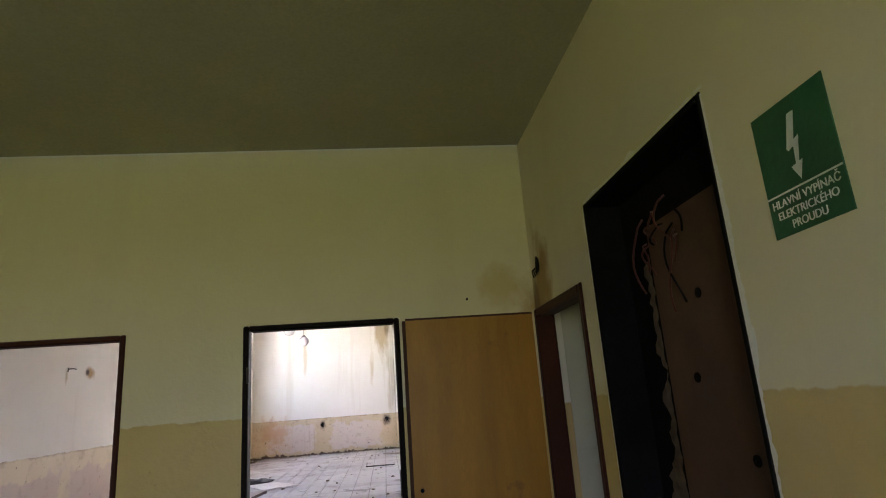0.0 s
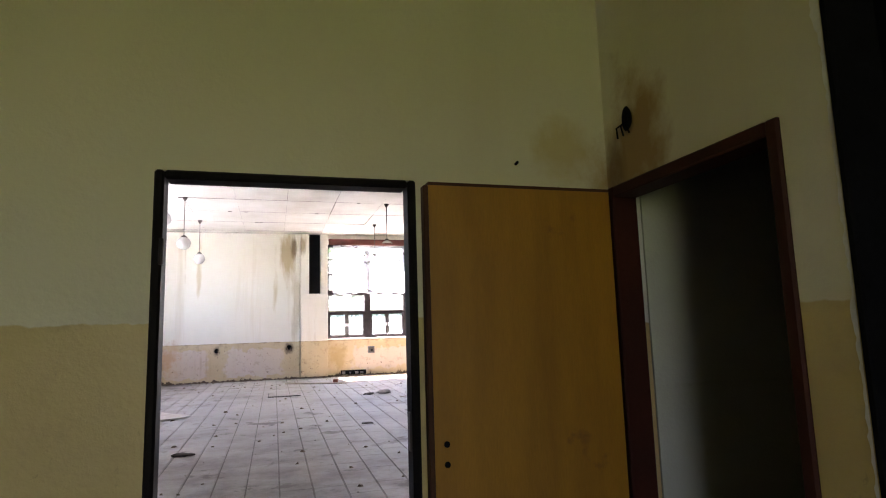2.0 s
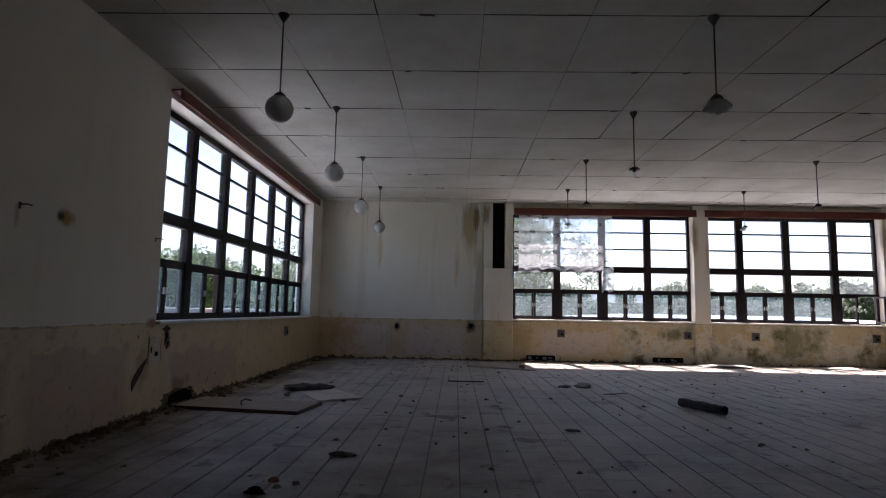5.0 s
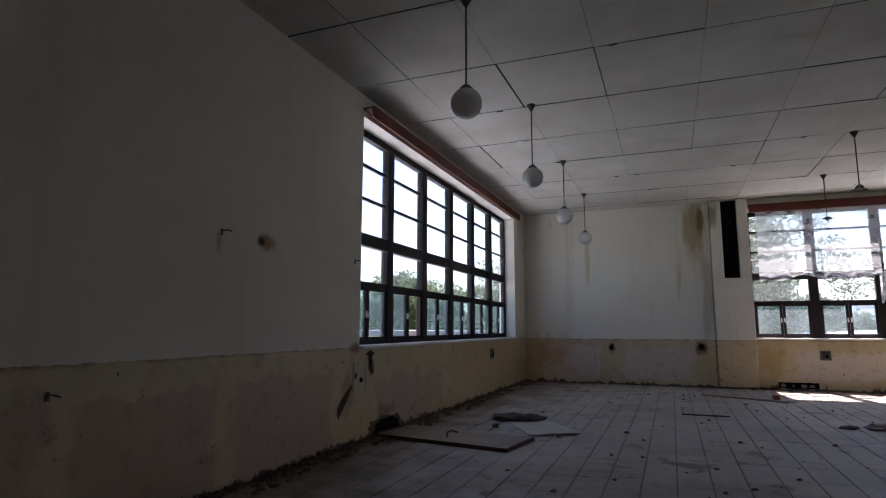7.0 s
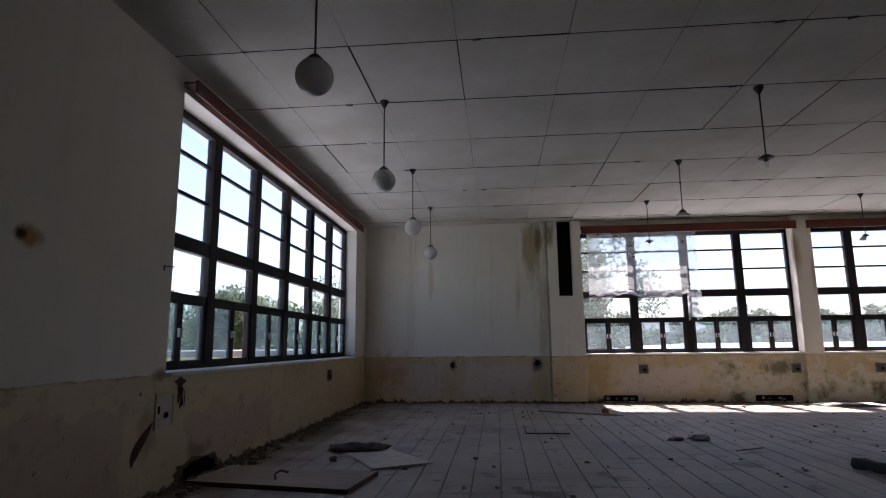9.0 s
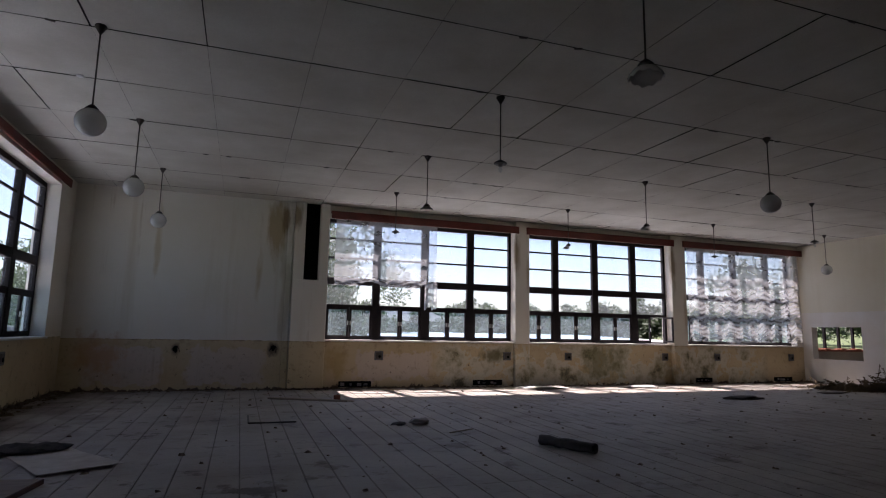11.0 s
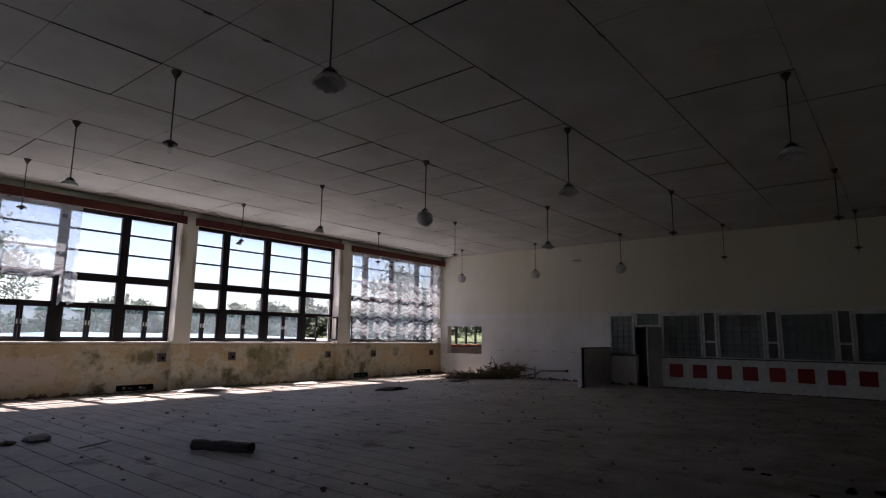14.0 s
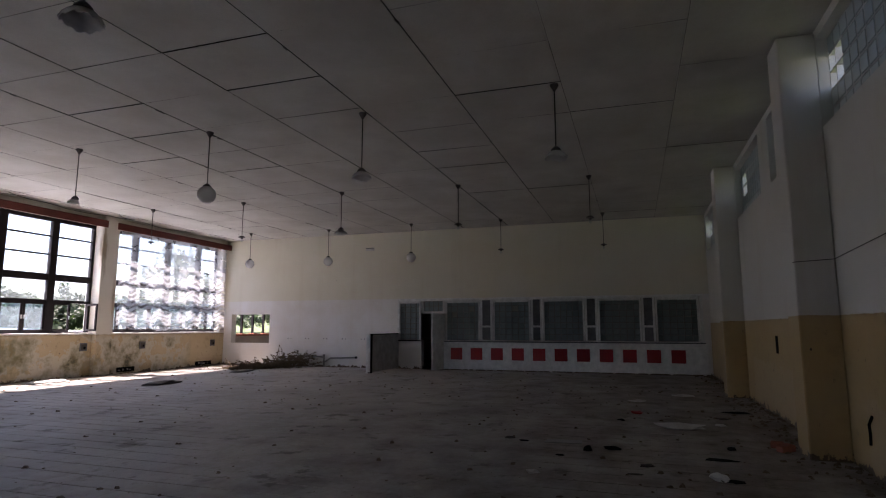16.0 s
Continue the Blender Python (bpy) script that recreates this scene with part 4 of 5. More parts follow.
hook((XL + 0.001, 5.15, 2.28), 90)
hook((XL + 0.001, 7.52, 2.26), 90)
hook((XL + 0.001, 3.70, 0.98), 90)
wh = thing("wall_bracket", (XR - 0.001, 10.84, 4.02), "small pale bracket high on the white wall", "bracket")
part("plate", boxes((-0.01, 0, -0.16, 0.16, -0.05, 0.05), bevel=0.003), M_SILL, wh)
part("arm", boxes((-0.05, -0.01, -0.13, 0.13, 0.02, 0.035)), M_METAL, wh)
for i in range(6):
    for dy in (0.0, 0.12):
        pl = thing("wall_plug", (XR - 0.001, 14.0 - i * 0.72 - dy, 0.95), "small dark screw plug in the white wall", "plug", "row of wall plugs")
        part("plug", boxes((-0.012, 0, -0.014, 0.014, -0.014, 0.014), bevel=0.004), M_BLACK, pl)
sw = thing("light_switch", (8.24, YR + 0.001, 1.60), "white double light switch on the wall", "switch")
part("plate", boxes((-0.045, 0.045, 0, 0.012, -0.08, 0.08), bevel=0.004), M_WHITE, sw)
part("rocker", boxes((-0.03, 0.03, 0.012, 0.018, 0.01, 0.06)), M_GREY, sw)
part("rocker", boxes((-0.03, 0.03, 0.012, 0.018, -0.06, -0.01)), M_GREY, sw)
for x, z, w, h in ((9.6, 1.08, 0.16, 0.26), (13.6, 1.1, 0.14, 0.24)):
    ob = thing("wall_recess", (x, YR + 0.001, z), "empty dark socket recess in the ochre band", "recess")
    part("recess", boxes((-w / 2, w / 2, 0, 0.004, -h / 2, h / 2)), M_BLACK, ob)
cable = thing("wall_cable", (0, 0, 0), "thin dark cable running along the rear wall", "cable")
part("cable", tube([(3.2, YR + 0.012, 2.20), (5.0, YR + 0.012, 2.12), (6.655, YR + 0.012, 2.04)], 0.0045), M_METAL, cable)
part("cable", tube([(6.648, YR + 0.02, 2.04), (6.648, 0.62, 2.02), (6.66, 0.632, 2.015)], 0.0045), M_METAL, cable)


# ---- serving wall ----
screen = thing("serving_screen", (0, 0, 0), "white serving screen frame with dark hatch panels", "serving screen", kind="structure")
POSTS = [(6.54, 6.93), (4.97, 5.31), (3.32, 3.68), (1.70, 2.06)]
for a, b in POSTS:
    for y in (a, b - 0.06):
        part("post", boxes((XR - 0.03, XR + 0.14, y, y + 0.06, 0.94, 2.25), bevel=0.005), M_WHITE, screen)
    part("post_rail", boxes((XR - 0.02, XR + 0.12, a + 0.06, b - 0.06, 1.34, 1.40)), M_WHITE, screen)
    part("hatch_panel", boxes((XR + 0.02, XR + 0.05, a + 0.06, b - 0.06, 1.40, 2.24)), M_GREY, screen, "dark grey hatch panel")
    part("hatch_box", boxes((XR - 0.01, XR + 0.06, a + 0.06, b - 0.06, 0.96, 1.34), bevel=0.008), M_GREY, screen, "grey hatch box")
part("head_rail", boxes((XR - 0.05, XR - 0.002, 0.42, 9.78, 2.20, 2.27), bevel=0.006), M_WHITE, screen)
part("end_post", boxes((XR - 0.04, XR - 0.002, 0.42, 0.50, 0.0, 2.20)), M_WHITE, screen)
part("end_post", boxes((XR - 0.04, XR - 0.002, 9.72, 9.78, 0.9, 2.20)), M_WHITE, screen)
for n, (a, b) in enumerate([(8.96, 9.74), (6.95, 8.10), (5.33, 6.52), (3.70, 4.95), (2.08, 3.30), (0.52, 1.68)]):
    glass_block_window("window_%d" % (n + 20), "y", a, b, 0.94, 2.20, XR + 0.09, 0.19, M_BLOCK_DARK, "dull grid of glass blocks in the serving wall",
                       holes=((1, 5), (4, 4)) if n == 1 else ((2, 5),) if n == 2 else (), joint=M_PIPE)
    for dims in ((XR - 0.025, XR + 0.03, a, b, 2.13, 2.198), (XR - 0.025, XR + 0.03, a, a + 0.05, 0.94, 2.13), (XR - 0.025, XR + 0.03, b - 0.05, b, 0.94, 2.13)):
        part("bay_frame", boxes(dims, bevel=0.004), M_WHITE, screen)
glass_block_window("window_26", "y", 8.21, 8.86, 1.87, 2.20, XR + 0.09, 0.165, M_BLOCK_DARK, "short row of dull glass blocks over the kitchen door", joint=M_PIPE)
counter = thing("serving_counter", (0, 0, 0), "white painted serving counter front with red squares", "counter", kind="structure")
part("front", boxes((XR - 0.10, XR - 0.003, 0.31, 8.12, 0.03, 0.88), bevel=0.01), M_WHITE, counter)
part("ledge", boxes((XR - 0.16, XR - 0.003, 0.40, 8.10, 0.88, 0.91)), M_GREY, counter, "dark narrow ledge")
for i in range(11):
    y = 7.70 - 0.6576 * i
    part("red_square", boxes((XR - 0.106, XR - 0.10, y - 0.19, y + 0.19, 0.33, 0.70), bevel=0.002), M_REDTILE, counter, "red square panel")
pan = thing("low_partition", (15.5, 9.76, 0), "low pale partition panel with a black edge", "partition")
part("panel", boxes((0.06, 2.09, -0.02, 0.02, 0.02, 1.12)), M_SILL, pan)
part("edge_post", boxes((0.0, 0.06, -0.035, 0.035, 0.0, 1.15), bevel=0.005), M_BLACK, pan, "black edge post")
part("top_edge", boxes((0.06, 2.09, -0.025, 0.025, 1.12, 1.15)), M_BLACK, pan, "black top edge")
part("corner_post", boxes((-0.10, -0.06, -0.02, 0.10, 0.0, 1.12)), M_WHITE, pan)
part("foot", boxes((-0.10, 0.0, -0.03, 0.03, 0.0, 0.03)), M_BLACK, pan)
part("low_ledge", boxes((2.02, 2.09, -0.82, -0.03, 0.90, 0.93)), M_BLACK, pan)
kd = thing("kitchen_door", (XR - 0.03, 8.13, 0), "white kitchen door standing ajar", "door", rz=166)
part("leaf_panel", boxes((0.0, 0.74, -0.02, 0.02, 0.02, 1.78), bevel=0.004), M_WHITE, kd)
part("handle", tube([(0.68, -0.02, 1.0), (0.68, -0.06, 1.0), (0.58, -0.06, 1.0)], 0.009), M_METAL, kd)

# pipe run and withered branches at the right wall
pipe = thing("waste_pipe", (XR - 0.06, 12.5, 0), "grey plastic waste pipes along the wall", "pipe")
part("pipe_run", tube([(0, 1.15, 0.37), (0, 0.1, 0.34), (0, 0.0, 0.30)], 0.028), M_PIPE, pipe)
part("pipe_run", tube([(0, 0.0, 0.0), (0, 0.0, 0.42)], 0.032), M_PIPE, pipe)
part("pipe_run", tube([(0, -0.02, 0.16), (0, -0.25, 0.30), (0, -1.2, 0.33)], 0.028), M_PIPE, pipe)
part("pipe_end", tube([(0, -1.2, 0.33), (0, -1.26, 0.33)], 0.036), M_BLACK, pipe)


def brush_heap():
    """A sloping heap of thin crossing twigs with withered leaves."""
    rnd = random.Random(11)
    tw, lf = bmesh.new(), bmesh.new()
    for i in range(420):
        u = rnd.random()
        cx, cy = 15.5 + 1.7 * u + rnd.gauss(0, 0.22), 14.6 - 1.5 * u + rnd.gauss(0, 0.3)
        hgt = (0.06 + 0.48 * u * u) * rnd.uniform(0.2, 1.0)
        d = Vector((rnd.gauss(0, 1), rnd.gauss(0, 1), rnd.gauss(0, 0.35))).normalized() * rnd.uniform(0.15, 0.45)
        p = Vector((min(cx, XR - 0.2), cy, max(0.02, hgt)))
        q = p + d
        q.x = min(q.x, XR - 0.06)
        q.z = max(q.z, 0.01)
        tube([p, (p + q) / 2 + Vector((0, 0, 0.03)), q], rnd.uniform(0.003, 0.008), 4, tw)
        for _ in range(13):
            c = p.lerp(q, rnd.random())
            a = Vector((rnd.gauss(0, 1), rnd.gauss(0, 1), rnd.gauss(0, 0.6))).normalized() * rnd.uniform(0.035, 0.09)
            b = a.orthogonal().normalized() * rnd.uniform(0.012, 0.03)
            vs = [lf.verts.new(c), lf.verts.new(c + a * 0.5 + b), lf.verts.new(c + a), lf.verts.new(c + a * 0.5 - b)]
            for v in vs:
                v.co.z, v.co.x = max(v.co.z, 0.005), min(v.co.x, XR - 0.02)
            lf.faces.new(vs)
    h = thing("brush_heap", (0, 0, 0), "heap of withered brown branches on the floor by the wall", "branches")
    tagged(part("twigs", tw, M_DRYLEAF, h), kind="stuff")
    tagged(part("withered_leaves", lf, M_DRYLEAF, h), kind="stuff")


brush_heap()

# ---- hallway fittings ----
nb = thing("switchboard_recess", (HX1, -1.56, 0), "black switchboard recess with a brown board and hanging wires", "switchboard", kind="structure")
y0, y1, z0, z1 = NICHE[0] + 1.56, NICHE[1] + 1.56, NICHE[2], NICHE[3]
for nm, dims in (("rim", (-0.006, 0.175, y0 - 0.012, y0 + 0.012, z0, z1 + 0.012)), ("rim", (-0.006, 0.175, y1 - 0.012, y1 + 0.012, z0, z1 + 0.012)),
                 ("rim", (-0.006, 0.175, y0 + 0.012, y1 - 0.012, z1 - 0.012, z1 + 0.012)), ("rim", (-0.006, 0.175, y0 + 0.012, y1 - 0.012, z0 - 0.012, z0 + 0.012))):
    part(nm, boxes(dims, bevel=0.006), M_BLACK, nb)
part("backing_board", boxes((0.125, 0.15, y0 + 0.012, y1 - 0.30, z0 + 0.012, z1 - 0.20)), M_BOARD, nb, "brown fibre backing board")
rnd = random.Random(6)
bm = bmesh.new()
edge_a = [bm.verts.new((0.118, y1 - 0.30 + 0.02 * noise.noise(Vector((k * 0.4, 2.0, 0.0))), z0 + 0.012 + k * 0.0165)) for k in range(60)]
edge_b = [bm.verts.new((0.121, y1 - 0.255 + 0.10 * max(0.0, 1 - k / 27) ** 1.5 + 0.07 * noise.noise(Vector((k * 0.17, 0.0, 5.0))) + 0.03 * noise.noise(Vector((k * 0.6, 0.0, 1.0))), z0 + 0.012 + k * 0.0165)) for k in range(60)]
for k in range(59):
    bm.faces.new((edge_a[k], edge_b[k], edge_b[k + 1], edge_a[k + 1]))
bmesh.ops.solidify(bm, geom=bm.faces[:], thickness=0.02)
part("plaster_edge", bm, M_RUBBLE, nb, "chipped grey plaster edge")
# chipped pale plaster round the recess, on the face of the wall
for nm, horizontal, c, a0, a1 in (("chipped_plaster", False, y0 - 0.012, z0, z1), ("chipped_plaster", False, y1 + 0.012, z0, z1), ("chipped_plaster", True, z1 + 0.012, y0 - 0.03, y1)):
    bm = bmesh.new()
    away = -1 if c < 0 and not horizontal else 1
    n_ = 90
    strip_a = [a0 + (a1 - a0) * k / n_ for k in range(n_ + 1)]
    va = [bm.verts.new((-0.004, q, c) if horizontal else (-0.004, c, q)) for q in strip_a]
    wd = [0.006 + 0.035 * max(0.0, noise.noise(Vector((9.0 * q, 3.0, c)))) + 0.008 * rnd.random() for q in strip_a]
    vb = [bm.verts.new((-0.003, q, c + w_) if horizontal else (-0.003, c + away * w_, q)) for q, w_ in zip(strip_a, wd)]
    for k in range(n_):
        bm.faces.new((va[k], va[k + 1], vb[k + 1], vb[k]))
    part(nm, bm, M_LEDGE, nb, "pale chipped plaster")
rnd = random.Random(21)
for i in range(11):
    yy = rnd.uniform(y0 + 0.42, y1 - 0.22)
    zt = z1 - rnd.uniform(0.12, 0.30)
    pts = [(0.12, yy, zt)]
    ln = rnd.uniform(0.06, 0.18) if i % 5 else 0.30
    for k in range(1, 11):
        pts.append((0.105 - 0.02 * math.sin(k * 0.3), yy + 0.035 * (math.sin(k * 0.45 + i) - math.sin(i)), zt - ln * k / 10))
    part("wire", tube(pts, 0.004, 6), M_WIRE if i % 4 else M_BLACK, nb)
for (yy, zz) in ((-0.10, 1.83), (0.0, 1.55), (-0.25, 1.30)):
    bm = bmesh.new()
    bmesh.ops.create_cone(bm, cap_ends=True, segments=10, radius1=0.018, radius2=0.018, depth=0.006, matrix=pose(0.123, yy, zz, 0, 90, 0))
    part("board_hole", bm, M_BLACK, nb)

sign = thing("electric_sign", (HX1 - 0.002, -2.377, 2.008), "worn green sign with a white lightning arrow", "sign")
part("plate", boxes((-0.003, 0, -0.12, 0.12, -0.155, 0.155)), M_GREEN, sign)
part("divider", boxes((-0.0045, -0.003, -0.118, 0.118, -0.058, -0.054)), M_WHITE, sign)
bm = bmesh.new()
for n, poly in enumerate(([(0.002, 0.115), (0.024, 0.115), (0.002, 0.035), (-0.022, 0.035)], [(-0.022, 0.040), (0.022, 0.056), (0.022, 0.046), (-0.016, 0.030)],
                          [(0.002, 0.046), (0.022, 0.052), (0.007, -0.012), (-0.003, -0.012)], [(-0.018, -0.008), (0.020, -0.002), (0.004, -0.045)])):
    bm.faces.new([bm.verts.new((-0.0042 - 0.0003 * n, -a, b)) for a, b in poly])
part("lightning_arrow", bm, M_WHITE, sign)
for i, row in enumerate(("HLAVNÍ VYPÍNAČ", "ELEKTRICKÉHO", "PROUDU")):
    text_part(row, 0.027, pose(-0.0042, 0, -0.078 - 0.028 * i, 90, 0, -90), M_WHITE, sign, align="CENTER")
ph = thing("pipe_hole", (HX1, -0.19, 2.28), "torn cable hole with dangling wire ends", "cable hole")
bm = bmesh.new()
bmesh.ops.create_cone(bm, cap_ends=True, segments=14, radius1=0.035, radius2=0.028, depth=0.01, matrix=pose(-0.004, 0, 0, 0, 90, 0) @ Matrix.Diagonal((1.5, 0.9, 1, 1)))
part("hole", bm, M_BLACK, ph)
for i in range(3):
    part("wire_end", tube([(-0.006, 0.01 * i - 0.01, -0.01), (-0.03, 0.03 * i - 0.02, -0.03), (-0.02, 0.04 * i - 0.03, -0.07)], 0.004, 6), M_BLACK, ph)
nail = thing("nail", (0.88, -0.015, 2.118), "small black nail in the hallway wall", "nail")
part("nail", tube([(0, 0, 0), (0, -0.02, 0.003)], 0.006, 8), M_BLACK, nail)


# clips in the ceiling joints
rnd = random.Random(14)
clip_bm = boxes((-0.045, 0.045, -0.012, 0.012, -0.022, 0.0), bevel=0.004)
clip_me = mesh_of("ceiling_clip", clip_bm)
clip_me.materials.append(M_METAL)
for n in range(44):
    x, y = rnd.uniform(-2.5, 15.5), GY + PY * rnd.randrange(-3, 6)
    ob = new("ceiling_clip", clip_me)
    ob.matrix_basis = pose(x, y, ZC + 0.004, 0, 0, rnd.uniform(-20, 20))
    tagged(ob, "small dark metal clip in a ceiling joint", "clip", "ceiling clips")


# loose cables drooping under the ceiling along the window wall, a small white disc under a board
for x0, x1, y, droop in ((7.3, 9.6, YF - 0.55, 0.13), (9.2, 12.9, YF - 0.40, 0.10), (5.0, 7.4, YF - 0.34, 0.07), (12.3, 15.6, YF - 0.45, 0.09)):
    cb = thing("loose_cable", (x0, y, ZC - 0.012), "thin dark loose cable drooping under the ceiling", "cable", "loose ceiling cables")
    part("cable", tube([((x1 - x0) * k / 12, 0.06 * math.sin(k * 1.3), -droop * math.sin(math.pi * k / 12) - 0.012 * math.sin(k * 2.1) ** 2) for k in range(13)], 0.007, 6), M_METAL, cb)
pp = thing("ceiling_plug", (-2.52, 10.34, ZC - 0.004), "small round white disc under a ceiling board", "plug")
part("plug", lathe([(0.0, 0.0), (0.045, -0.001), (0.045, -0.012), (0.03, -0.018), (0.0, -0.018)], 16), M_WHITE, pp)


# torn sockets with wire ends on the far wall, torn cable ends on the rear wall
for x, z in ((-1.75, 0.93), (0.38, 0.96)):
    ts = thing("torn_socket", (x, YF - 0.001, z), "torn-out socket hole with dangling black wires", "socket", "torn sockets")
    bm = bmesh.new()
    rim = [bm.verts.new((0.05 * math.cos(a) * (1 + 0.4 * math.sin(3 * a + x)), -0.004, 0.085 * math.sin(a) * (1 + 0.2 * math.cos(2 * a)))) for a in [6.283 * i / 18 for i in range(18)]]
    bm.faces.new(rim)
    part("hole", bm, M_BLACK, ts)
    for i in range(4):
        a = i * 1.7 + x
        part("wire_end", tube([(0.02 * math.cos(a), -0.005, 0.04), (0.08 * math.cos(a), -0.05, 0.06 * math.sin(a)), (0.10 * math.cos(a + 0.5), -0.03, -0.10 + 0.03 * i)], 0.006, 6), M_BLACK, ts)
for x, z in ((6.05, 0.42), (5.45, 0.40)):
    tc = thing("torn_cable_end", (x, YR + 0.001, z), "torn black cable end hanging from the rear wall", "cable end", "torn cable ends")
    part("cable_end", tube([(0, 0.004, 0.12), (0.02, 0.03, 0.04), (-0.01, 0.035, -0.04), (0.05, 0.02, -0.14)], 0.014, 6), M_BLACK, tc)
sb = thing("torn_plaster", (XL + 0.001, 7.97, 0.97), "torn plaster and wire under the window sill corner", "plaster damage")
for k, (cy, cz, ry, rz_) in enumerate(((0.0, 0.10, 0.10, 0.05), (-0.01, 0.0, 0.05, 0.10), (0.03, -0.11, 0.035, 0.06))):
    bm = bmesh.new()
    bm.faces.new([bm.verts.new((0.004 + 0.001 * k, cy + ry * math.cos(a) * (1 + 0.35 * math.sin(3 * a + k)), cz + rz_ * math.sin(a) * (1 + 0.3 * math.cos(4 * a + k)))) for a in [6.283 * i / 20 for i in range(20)]])
    part("gouge", bm, M_EDGE, sb, "dark brown gouge")
for i in range(3):
    part("wire_end", tube([(0.008, 0.03 * i - 0.02, 0.05), (0.03, 0.045 * i - 0.03, -0.02), (0.02, 0.03 * i + 0.01, -0.09 - 0.03 * i)], 0.004, 6), M_BLACK, sb)


# ---- things on the hall floor ----
bd = thing("fallen_panel", (-2.96, 8.36, 0), "flat brownish board panel lying on the floor", "board", rz=-9)
part("board", boxes((-0.94, 0.92, -0.46, 0.38, 0.0, 0.045), bevel=0.006), M_WOOD, bd)
part("board_edge", boxes((-0.94, 0.92, -0.475, -0.461, 0.0, 0.046), (0.921, 0.935, -0.46, 0.38, 0.0, 0.046)), M_EDGE, bd, "dark broken board edge")
part("bent_strap", tube([(0.0, -0.22, 0.047), (-0.05, -0.15, 0.09), (-0.02, -0.08, 0.11), (0.06, -0.06, 0.09)], 0.012), M_METAL, bd)


def sheet(name, at, rz, corners, lift, mat, label, category):
    """A thin warped sheet from its outline, with curled edges."""
    t = thing(name, at, label, category, rz=rz)
    bm = bmesh.new()
    top = [bm.verts.new((x, y, 0.006 + lift * ((i * 7) % 3) / 2)) for i, (x, y) in enumerate(corners)]
    c = bm.verts.new((sum(p[0] for p in corners) / len(corners), sum(p[1] for p in corners) / len(corners), 0.010))
    for i in range(len(top)):
        bm.faces.new((top[i], top[(i + 1) % len(top)], c))
    bmesh.ops.recalc_face_normals(bm, faces=bm.faces)
    r = bmesh.ops.solidify(bm, geom=bm.faces[:], thickness=-0.005)
    part("sheet", bm, mat, t)
    return t


sheet("cardboard_sheet", (-2.05, 9.45, 0), 0, [(-0.62, 0.42), (-0.05, -0.62), (0.62, -0.30), (0.05, 0.55), (-0.1, 0.75)], 0.03, M_PAPER, "flat pale cardboard sheet on the floor", "cardboard")
cl = thing("crumpled_sack", (-2.55, 10.05, 0), "crumpled dark sacking lying on the cardboard", "sack")
bm = bmesh.new()
bmesh.ops.create_icosphere(bm, subdivisions=3, radius=1.0)
for v in bm.verts:
    n = noise.noise(v.co * 2.1)
    v.co = Vector((v.co.x * (0.42 + 0.1 * n), v.co.y * (0.16 + 0.06 * n), max(0.02, 0.055 + v.co.z * (0.055 + 0.05 * n))))
part("sacking", bm, M_CLOTH, cl)

rl = thing("rolled_felt", (3.59, 8.83, 0), "dusty grey roll of old felt on the tiles", "roll", rz=-66)
bm = bmesh.new()
segs, rings = 20, 14
ringv = []
for k in range(rings + 1):
    u = k / rings
    ring = []
    for s in range(segs):
        a = 6.283 * s / segs
        r = 0.064 * (1 + 0.30 * noise.noise(Vector((u * 7, 1.5 * math.cos(a), 1.5 * math.sin(a)))))
        ring.append(bm.verts.new(((u - 0.5) * 0.80, r * 1.25 * math.cos(a), 0.062 + r * 0.93 * math.sin(a))))
    ringv.append(ring)
for a, b in zip(ringv, ringv[1:]):
    for s in range(segs):
        f = bm.faces.new((a[s], a[(s + 1) % segs], b[(s + 1) % segs], b[s]))
        f.smooth = True
inner = [bm.verts.new((0.37, v.co.y * 0.55, 0.062 + (v.co.z - 0.062) * 0.55)) for v in ringv[-1]]
for s in range(segs):
    bm.faces.new((ringv[-1][s], ringv[-1][(s + 1) % segs], inner[(s + 1) % segs], inner[s]))
bm.faces.new(inner)
bm.faces.new(ringv[0][::-1])
bmesh.ops.recalc_face_normals(bm, faces=bm.faces)
part("felt_roll", bm, M_CLOTH, rl)
part("end_hole", tube([(0.365, 0, 0.062), (0.376, 0, 0.062)], 0.033, 14), M_BLACK, rl, "dark hollow end")

st = thing("long_batten", (1.0, 14.45, 0), "long split wooden batten on the floor", "batten", rz=-28)
part("batten", boxes((-0.85, 0.85, -0.06, 0.05, 0.0, 0.035), bevel=0.01), M_WOOD, st)
part("splinter", boxes((-0.2, 0.95, 0.06, 0.10, 0.0, 0.02), bevel=0.006), M_WOOD, st)
brk = thing("loose_brick", (1.58, 14.42, 0), "single loose brick on the floor by the sunlit strip", "brick", rz=15)
part("brick", boxes((-0.06, 0.06, -0.04, 0.04, 0, 0.10), bevel=0.008), M_BRICK, brk)
an = thing("angle_iron", (-0.18, 11.66, 0), "thin bent metal angle lying on the tiles", "metal strip")
part("strip", boxes((0.0, 0.70, -0.012, 0.012, 0.0, 0.022)), M_METAL, an)
part("strip", boxes((-0.012, 0.012, 0.013, 0.80, 0.0, 0.022)), M_METAL, an)


